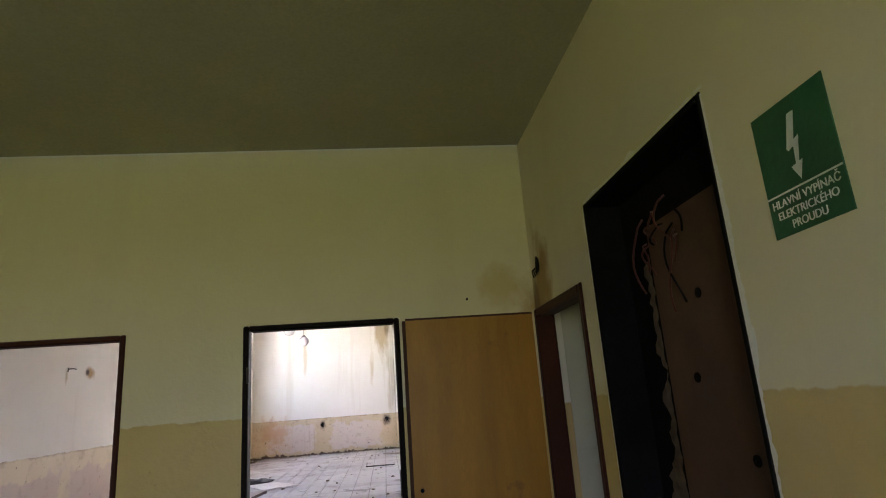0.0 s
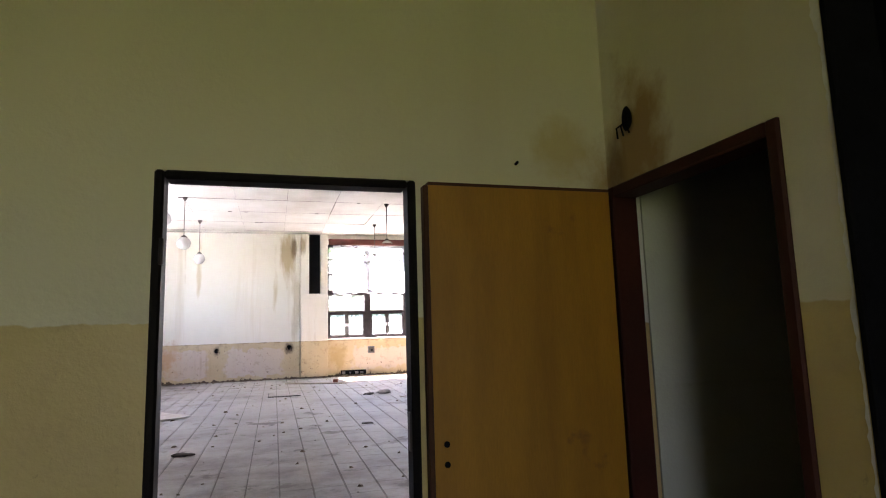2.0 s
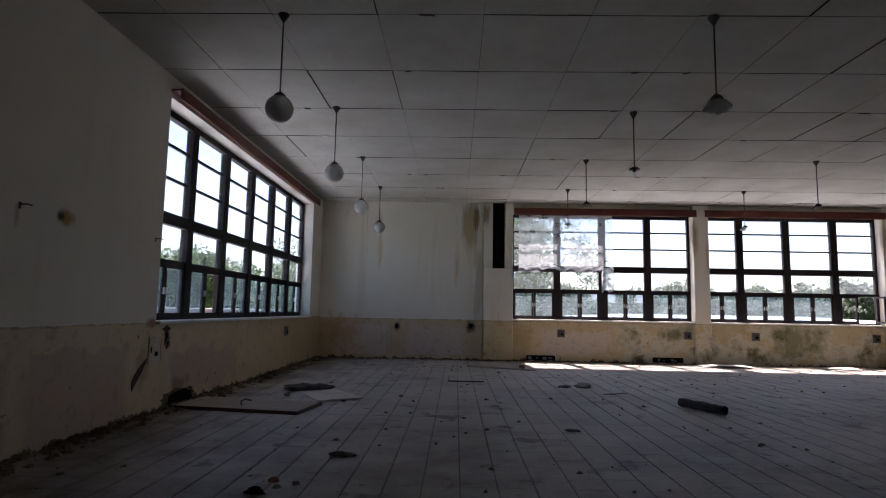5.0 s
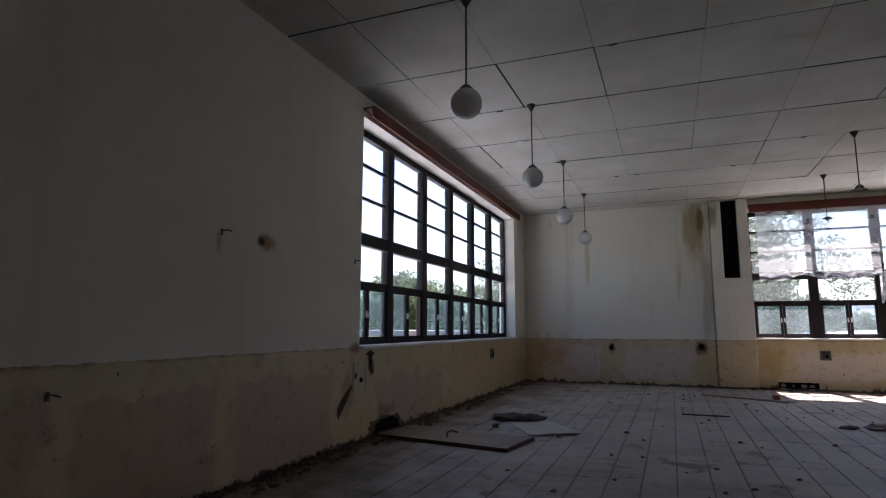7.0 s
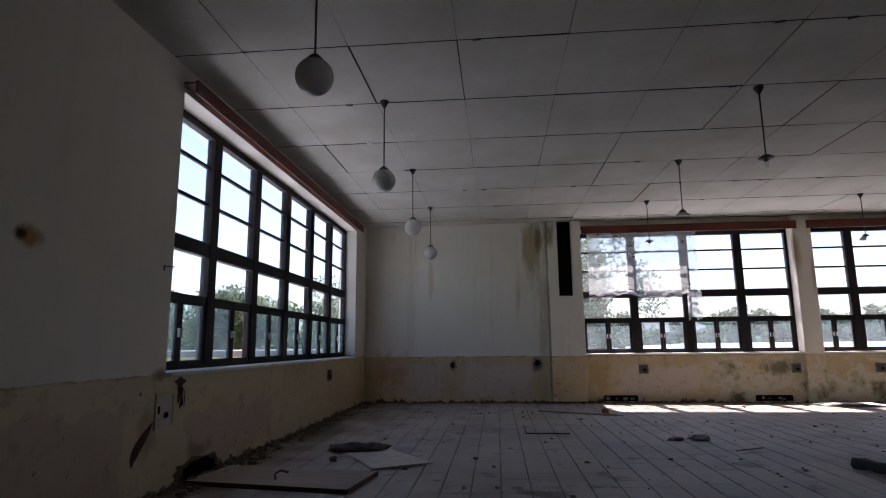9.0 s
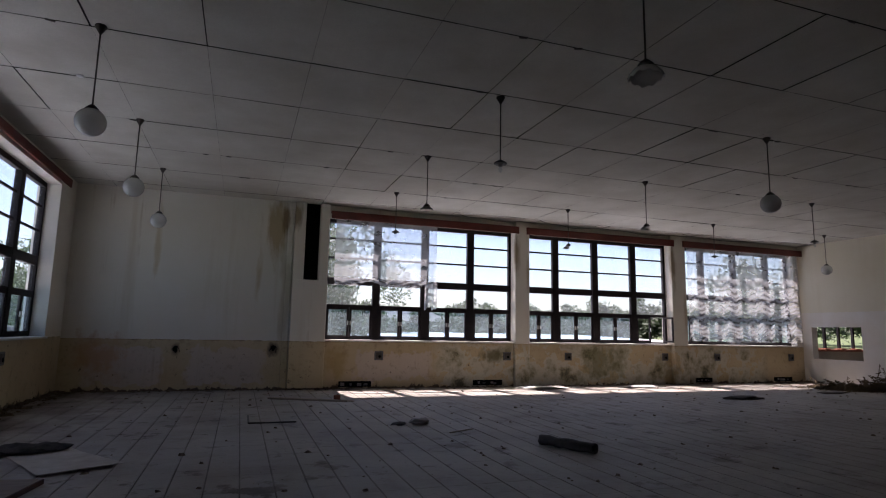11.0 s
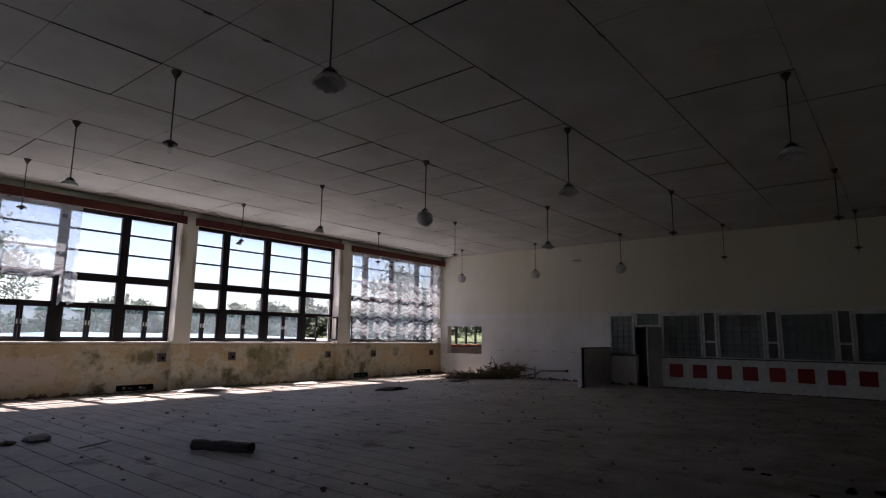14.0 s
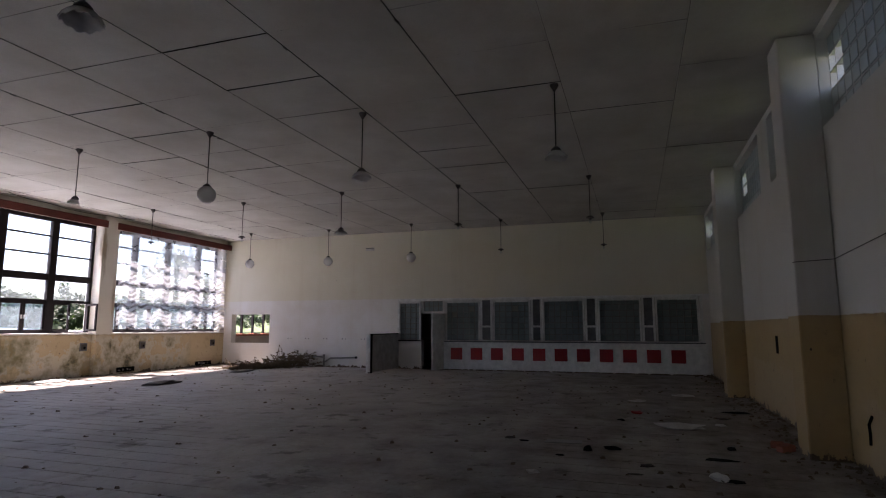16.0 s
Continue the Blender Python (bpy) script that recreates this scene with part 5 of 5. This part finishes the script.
def crumple(name, at, size, mat, label, seed, category="debris"):
    t = thing(name, at, label, category)
    bm = bmesh.new()
    bmesh.ops.create_icosphere(bm, subdivisions=2, radius=1.0)
    off = Vector((seed * 3.1, seed * 1.7, seed))
    for v in bm.verts:
        n = noise.noise(v.co * 1.6 + off) + 0.5 * noise.noise(v.co * 4.0 + off)
        v.co = Vector((v.co.x * size[0] * (1 + 0.6 * n), v.co.y * size[1] * (1 + 0.6 * n), max(0.0, size[2] * (0.45 + 0.55 * v.co.z * (1 + 0.8 * n)))))
    part("lump", bm, mat, t)
    return t


crumple("torn_rag", (-1.12, 5.72, 0), (0.13, 0.07, 0.04), M_CLOTH, "dark torn rag on the tiles", 2, "rag")
crumple("crushed_bowl", (2.34, 11.1, 0), (0.16, 0.13, 0.09), M_PIPE, "crushed grey bowl on the floor", 3, "bowl")
crumple("torn_rag", (2.0, 11.05, 0), (0.12, 0.08, 0.05), M_CLOTH, "dark torn rag on the tiles", 4, "rag")
crumple("plastic_scrap", (7.15, 15.9, 0), (0.75, 0.22, 0.08), M_SILL, "pale crumpled plastic sheeting by the wall", 5, "plastic")
crumple("plastic_scrap", (10.2, 15.9, 0), (0.5, 0.2, 0.06), M_SILL, "pale crumpled plastic sheeting by the wall", 6, "plastic")
crumple("roof_felt_scrap", (10.9, 13.0, 0), (0.55, 0.25, 0.07), M_CLOTH, "dark torn roofing felt on the floor", 7, "felt")
crumple("roof_felt_scrap", (14.6, 13.6, 0), (0.45, 0.16, 0.05), M_CLOTH, "dark torn roofing felt on the floor", 8, "felt")
crumple("stone_lump", (-1.55, 4.55, 0), (0.07, 0.06, 0.05), M_BLACK, "black lump of debris on the tiles", 9, "stone")
crumple("stone_lump", (-1.50, 4.85, 0), (0.05, 0.04, 0.04), M_BRICK, "reddish chip of brick on the tiles", 10, "stone")
crumple("stone_lump", (-2.72, 9.35, 0), (0.05, 0.05, 0.06), M_RUBBLE, "grey stone beside the fallen panel", 11, "stone")
crumple("torn_rag", (1.35, 7.1, 0), (0.09, 0.06, 0.03), M_CLOTH, "dark torn rag on the tiles", 12, "rag")
crumple("plastic_bag", (8.3, 1.72, 0), (0.22, 0.32, 0.06), M_SILL, "grey crumpled plastic bag by the wall", 13, "plastic bag")
crumple("paper_scrap", (5.55, 1.60, 0), (0.10, 0.07, 0.05), M_WHITE, "white crumpled scrap of paper", 14, "paper")
crumple("dark_scrap", (9.96, 0.80, 0), (0.07, 0.20, 0.03), M_BLACK, "flat black scrap on the floor", 15, "scrap")
crumple("red_scrap", (9.5, 2.29, 0), (0.12, 0.09, 0.04), M_REDTILE, "faded red scrap on the floor", 16, "scrap")
for n, (x, y, sx, sy, sz) in enumerate(((9.22, 1.09, 0.06, 0.14, 0.02), (6.42, 2.79, 0.08, 0.07, 0.05), (6.57, 2.54, 0.06, 0.13, 0.03), (5.85, 2.19, 0.05, 0.10, 0.025), (6.33, 1.48, 0.06, 0.24, 0.02), (5.48, 1.48, 0.05, 0.14, 0.02),
                                        (6.87, 3.75, 0.06, 0.10, 0.025), (6.93, 1.30, 0.05, 0.08, 0.03), (6.75, 3.55, 0.04, 0.09, 0.015), (5.5, 2.3, 0.03, 0.11, 0.012), (6.1, 3.05, 0.03, 0.08, 0.012), (8.7, 2.5, 0.05, 0.09, 0.02))):
    crumple("dark_scrap", (x, y, 0), (sx * 0.7, sy * 0.6, sz * 1.2), M_BLACK if n % 3 else M_CLOTH, "small dark torn scrap on the tiles", 20 + n, "scrap")
for n, (x, y, sx, sy) in enumerate(((5.28, 3.2, 0.05, 0.06), (11.03, 2.27, 0.12, 0.15), (12.2, 1.42, 0.14, 0.2), (8.6, 1.2, 0.06, 0.07))):
    crumple("paper_scrap", (x, y, 0), (sx, sy, 0.03), M_SILL, "pale crumpled scrap of paper", 40 + n, "paper")
sheet("glass_sheet", (6.8, 3.1, 0), 0, [(-0.09, 0.22), (-0.07, -0.22), (0.10, -0.20), (0.12, 0.2)], 0.01, M_PIPE, "flat grey pane fragment on the floor", "pane")
for n, (x, y) in enumerate(((7.12, 0.72), (7.25, 0.80), (7.02, 0.78))):
    lb = thing("loose_brick", (x, y, 0), "broken red brick at the foot of the pier", "brick", rz=25 + 50 * n)
    part("brick", boxes((-0.07, 0.06, -0.05, 0.05, 0, 0.07), bevel=0.01), M_BRICK, lb)
tb = thing("thin_lath", (2.75, 10.35, 0), "thin wooden lath on the tiles", "lath", rz=28)
part("lath", boxes((-0.25, 0.25, -0.012, 0.012, 0, 0.016), bevel=0.003), M_WOOD, tb)


def rubble(name, label, count, place, seed, smin, smax):
    """Many small angular chips."""
    rnd = random.Random(seed)
    verts, faces = [], []
    for _ in range(count):
        x, y = place(rnd)
        s = smin + (smax - smin) * rnd.random() ** 3
        a = rnd.uniform(0, 6.28)
        base = len(verts)
        pts = [(s * rnd.uniform(0.6, 1.2), s * rnd.uniform(0.3, 0.9)) for _ in range(4)]
        for i, (px, py) in enumerate(pts):
            ang = a + i * 1.571
            verts.append((x + px * math.cos(ang), y + px * math.sin(ang), 0.0))
        for i, (px, py) in enumerate(pts):
            ang = a + i * 1.571 + 0.3
            verts.append((x + 0.6 * px * math.cos(ang), y + 0.6 * px * math.sin(ang), s * rnd.uniform(0.25, 0.7)))
        faces += [(base + i, base + (i + 1) % 4, base + 4 + (i + 1) % 4, base + 4 + i) for i in range(4)]
        faces.append((base + 4, base + 5, base + 6, base + 7))
    me = bpy.data.meshes.new(name)
    me.from_pydata(verts, [], faces)
    me.update()
    ob = new(name, me)
    me.materials.append(M_RUBBLE)
    return tagged(ob, label, "rubble", "", "stuff")


rubble("floor_litter", "scattered small chips of plaster and dirt on the floor", 1500, lambda r: (r.uniform(XL + 0.1, XR - 0.2), r.uniform(0.5, YF - 0.1)), 31, 0.005, 0.042)
rubble("floor_litter", "scattered plaster chips near the serving wall", 230, lambda r: (r.uniform(4.5, 14), 0.45 + 4.0 * r.random() ** 1.6), 32, 0.006, 0.045)
rubble("skirting_rubble", "crumbled plaster and dirt along the foot of the left wall", 1300, lambda r: (XL + 0.02 + 0.34 * r.random() ** 2.4, r.uniform(0.5, YF)), 33, 0.01, 0.085)
rubble("skirting_rubble", "crumbled plaster along the foot of the window wall", 800, lambda r: (r.uniform(XL, XR), YF - 0.04 - 0.35 * r.random() ** 2), 34, 0.01, 0.06)
rubble("skirting_rubble", "crumbled plaster along the foot of the rear wall", 420, lambda r: (r.uniform(5, XR), YR + 0.03 + 0.5 * r.random() ** 2), 35, 0.01, 0.06)
hole = thing("broken_wall_hole", (XL + 0.001, 8.45, 0), "ragged brown hole broken low into the plaster", "wall hole")


def ragged(x, cy, cz, ry, rz, seed, floor_cut=True):
    bm = bmesh.new()
    rg = random.Random(seed)
    ring = []
    for i in range(26):
        a = 6.283 * i / 26
        k = 1 + rg.uniform(-0.16, 0.16)
        zz = cz + rz * math.sin(a) * k
        ring.append(bm.verts.new((x, cy + ry * math.copysign(abs(math.cos(a)) ** 0.6, math.cos(a)) * k, max(0.004, zz) if floor_cut else zz)))
    bm.faces.new(ring)
    return bm


part("broken_plaster", ragged(0.003, 0.0, 0.08, 0.48, 0.15, 3), M_DRYLEAF, hole, "crumbled brown plaster edge")
part("hole", ragged(0.006, 0.03, 0.09, 0.40, 0.09, 4), M_BLACK, hole, "dark broken opening")
rg = random.Random(12)
for i in range(9):
    y, s2 = rg.uniform(-0.36, 0.36), rg.uniform(0.03, 0.07)
    bm = bmesh.new()
    bmesh.ops.create_icosphere(bm, subdivisions=1, radius=s2)
    for v in bm.verts:
        v.co = Vector((v.co.x * 0.7 * rg.uniform(0.7, 1.3), v.co.y * rg.uniform(0.7, 1.3), max(-s2 * 0.5, v.co.z * 0.6)))
    ob = part("plaster_lump", bm, M_RUBBLE, hole)
    ob.matrix_basis = pose(0.06 + rg.uniform(0, 0.05), y, s2 * 0.5)
arc = thing("plaster_crack", (XL + 0.001, 7.30, 0.53), "curved dark crack where plaster came off", "crack")
bm = bmesh.new()
outer = [bm.verts.new((0.003, 0.22 - 0.34 * math.sin(u * 2.0), 0.20 - 0.40 * u)) for u in [k / 14 for k in range(15)]]
inner = [bm.verts.new((0.003, 0.22 - 0.34 * math.sin(u * 2.0) + 0.15 * math.sin(3.14 * u), 0.20 - 0.40 * u - 0.01)) for u in [k / 14 for k in range(15)]]
for k in range(14):
    bm.faces.new((outer[k], outer[k + 1], inner[k + 1], inner[k]))
part("gouge", bm, M_EDGE, arc, "dark brown gouge")


# ---- outside ----
def ground_sheet():
    bm = bmesh.new()
    n = 26
    vs = {}
    for i in range(n + 1):
        for j in range(n + 1):
            x = 900 * ((i / n * 2 - 1) ** 3)
            y = 900 * ((j / n * 2 - 1) ** 3)
            far = max(0.0, math.hypot(x - 6, y - 8) - 130)
            vs[i, j] = bm.verts.new((x, y, -0.9 + 0.02 * far * (1 if y > 0 else 0)))
    for i in range(n):
        for j in range(n):
            bm.faces.new((vs[i, j], vs[i + 1, j], vs[i + 1, j + 1], vs[i, j + 1]))
    return bm


structure("ground", ground_sheet(), M_GRASS, "dry grassy ground round the building", "ground")
# mostly unseen pale slab, added to throw daylight up at the hall ceiling
structure("bounce_slab", boxes((XL - 14, 32, YF + 0.45, YF + 16, -0.95, -0.55), (XL - 14, XL - 0.45, -8, YF + 0.45, -0.95, -0.55)), M_ROOF, "pale concrete slab added outside to bounce light", "pavement")


def leaf_cloud(bm_list, centre, radius, count, size, rnd, squash=0.8):
    verts, faces = bm_list
    clumps = [(Vector((rnd.gauss(0, 0.5), rnd.gauss(0, 0.5), rnd.gauss(0, 0.42))), rnd.uniform(0.22, 0.5)) for _ in range(18)]
    for _ in range(count):
        c, r = rnd.choice(clumps)
        d = Vector((rnd.gauss(0, 1), rnd.gauss(0, 1), rnd.gauss(0, 1))).normalized() * r * rnd.random() ** 0.4
        p = Vector(centre) + Vector(((c.x + d.x) * radius, (c.y + d.y) * radius, (c.z + d.z) * radius * squash))
        a = Vector((rnd.gauss(0, 1), rnd.gauss(0, 1), rnd.gauss(0, 1))).normalized() * size * rnd.uniform(0.6, 1.3)
        b = a.orthogonal().normalized() * size * rnd.uniform(0.3, 0.6)
        k = len(verts)
        verts += [p - a, p + b, p + a, p - b]
        faces.append((k, k + 1, k + 2, k + 3))


def tree(x, y, height, spread, seed, size=0.17, count=5600, base=-0.9):
    rnd = random.Random(seed)
    t = thing("tree", (x, y, base), "leafy green tree beyond the windows", "tree", "trees outside")
    trunk = tube([(0, 0, -0.1), (0.1, 0.05, height * 0.3), (0.0, 0.2, height * 0.7)], 0.14 * height / 8, 8)
    for i in range(5):
        a = i * 1.3 + seed
        tube([(0.05, 0.1, height * (0.3 + 0.07 * i)), (spread * 0.35 * math.cos(a), spread * 0.35 * math.sin(a), height * (0.5 + 0.06 * i)), (spread * 0.6 * math.cos(a), spread * 0.6 * math.sin(a), height * (0.62 + 0.06 * i))], 0.05, 6, trunk)
    part("trunk", trunk, M_BARK, t)
    data = ([], [])
    leaf_cloud(data, (0, 0, height * 0.62), spread, count, size, rnd, height / spread * 0.42)
    me = bpy.data.meshes.new("crown")
    me.from_pydata([tuple(v) for v in data[0]], [], data[1])
    me.materials.append(M_LEAF)
    ob = new("crown", me)
    ob.parent = t
    return t


TREES = [(2.6, 33, 10.5, 3.2, 1), (5.8, 40, 7.5, 2.8, 2), (-1.5, 36, 6.0, 2.6, 3), (36, 36, 8.0, 4.0, 4), (30, 30, 6.0, 3.2, 5),
         (-17, 15.5, 6.0, 2.4, 6), (-20, 24, 6.2, 2.6, 7), (-22, 33, 6.6, 3.0, 8), (-19, 42, 6.8, 3.2, 9), (-26, 52, 8.0, 4.0, 10), (-16, 60, 8.0, 4.0, 11), (-30, 40, 7.4, 3.6, 12)]
for x, y, h, s, k in TREES:
    tree(x, y, h, s, k)


def far_woods():
    rnd = random.Random(77)
    data = ([], [])
    for i in range(150):
        x = rnd.uniform(-70, 170)
        y = 78 + rnd.uniform(0, 30) + 0.1 * abs(x)
        top = 3.4 + 0.035 * max(0, x) + rnd.uniform(-0.6, 0.9)
        leaf_cloud(data, (x, y, top - 2.4), 3.6, 1400, 0.46, rnd, 0.9)
    for i in range(60):
        x, y = rnd.uniform(-60, -34), rnd.uniform(-5, 85)
        leaf_cloud(data, (x, y, 1.2 + rnd.uniform(-0.4, 1.0)), 3.4, 1300, 0.36, rnd, 1.0)
    me = bpy.data.meshes.new("far_woods")
    me.from_pydata([tuple(v) for v in data[0]], [], data[1])
    me.materials.append(M_LEAF)
    tagged(new("far_woods", me), "distant line of green woods on the slope", "woods", "", "stuff")


far_woods()


def low_house(name, x0, x1, y0, y1, eaves, roof, wall_mat, roof_mat, label, windows=4, pitch=0.0):
    h = thing(name, ((x0 + x1) / 2, (y0 + y1) / 2, -0.95), label, "building")
    w, d = (x1 - x0) / 2, (y1 - y0) / 2
    e = eaves + 0.95
    part("wall", boxes((-w, w, -d, d, 0, e)), wall_mat, h)
    if pitch:
        bm = bmesh.new()
        o = 0.4
        p = [(-w - o, -d - o, e + 0.002), (w + o, -d - o, e + 0.002), (w + o, d + o, e + 0.002), (-w - o, d + o, e + 0.002), (-w * 0.6, 0, e + pitch), (w * 0.6, 0, e + pitch)]
        v = [bm.verts.new(q) for q in p]
        for idx in ((0, 1, 5, 4), (1, 2, 5), (2, 3, 4, 5), (3, 0, 4), (3, 2, 1, 0)):
            bm.faces.new([v[i] for i in idx])
        part("roof", bm, roof_mat, h)
    else:
        part("roof", boxes((-w - 0.4, w + 0.4, -d - 0.4, d + 0.4, e + 0.002, e + roof), bevel=0.03), roof_mat, h)
    for i in range(windows):
        x = -w + 2 * w * (i + 0.5) / windows
        wn = part("window", boxes((x - 0.7, x + 0.7, -d - 0.03, -d + 0.02, 0.25, e - 0.25)), M_FRAME, h)
    return h


low_house("shed", 7, 27, 32, 46, 1.06, 0.0, M_PLASTER, M_ROOF, "long low building with a pale low-pitched roof", 6, 0.32)
low_house("shed", -4, 3.6, 38, 50, 0.98, 0.0, M_PLASTER, M_ROOF, "low outbuilding with a pale low-pitched roof", 3, 0.4)
low_house("house", 20, 32, 92, 102, 3.0, 0.0, M_PLASTER, M_ROOF_DARK, "far house with a dark hipped roof", 4, 2.2)
low_house("garage", -16, -9.8, 25, 31, 1.05, 0.25, M_YELLOW, M_ROOF_DARK, "yellow garage with a dark flat roof", 2)
# ivy hanging before the annex window
rnd = random.Random(5)
data = ([], [])
for k in range(7):
    leaf_cloud(data, (18.3 + 0.4 * k, YF + 0.75, 1.5 + 0.8 * ((k * 5) % 3) / 2), 0.55, 90, 0.055, rnd, 1.2)
me = bpy.data.meshes.new("ivy")
me.from_pydata([tuple(v) for v in data[0]], [], data[1])
me.materials.append(M_LEAF)
tagged(new("ivy", me), "green creeper leaves outside the annex window", "creeper", "", "stuff")


# ---- floor tiles ----
TS = 0.302
tile_x0, tile_y0 = -4.03 + 0.10, 0.02


def tile_mesh(h):
    g, e = TS / 2 - 0.0036, TS / 2 - 0.0006
    b, c = 0.005, 0.0006
    v = [(-g, -e, -0.014), (g, -e, -0.014), (g, e, -0.014), (-g, e, -0.014), (-g + b, -e + c, h), (g - b, -e + c, h), (g - b, e - c, h), (-g + b, e - c, h)]
    fs = [(4, 5, 6, 7), (0, 1, 5, 4), (1, 2, 6, 5), (2, 3, 7, 6), (3, 0, 4, 7)]
    return v, fs


tile_base = []
for k, hgt in enumerate((-0.0005, 0.0, -0.0012)):
    v, fs = tile_mesh(hgt)
    me = bpy.data.meshes.new("tile")
    me.from_pydata(v, [], fs)
    me.materials.append(M_TILE)
    tile_base.append(me)
rnd = random.Random(9)
verts, faces, count = [], [], 0
nx, ny = int((XR - tile_x0) / TS), int((YF - tile_y0) / TS) + 1
for j in range(ny):
    for i in range(nx):
        x, y = tile_x0 + (i + 0.5) * TS, tile_y0 + (j + 0.5) * TS
        if y > YF - 0.1:
            continue
        k = rnd.randrange(3)
        if -2.9 < x < 3.2 and 4.2 < y < 8.9 and count < 300:
            count += 1
            ob = new("tile", tile_base[k])
            ob.parent = floor
            ob.matrix_basis = pose(x, y, 0)
        else:
            v, fs = tile_mesh((-0.0005, 0.0, -0.0012)[k])
            b = len(verts)
            verts += [(x + p, y + q, r) for p, q, r in v]
            faces += [tuple(b + a for a in f) for f in fs]
me = bpy.data.meshes.new("floor_tiles")
me.from_pydata(verts, [], faces)
me.materials.append(M_TILE)
ob = new("floor_tiles", me)
ob.parent = floor
tagged(ob, "worn grey floor tiles", kind="stuff")
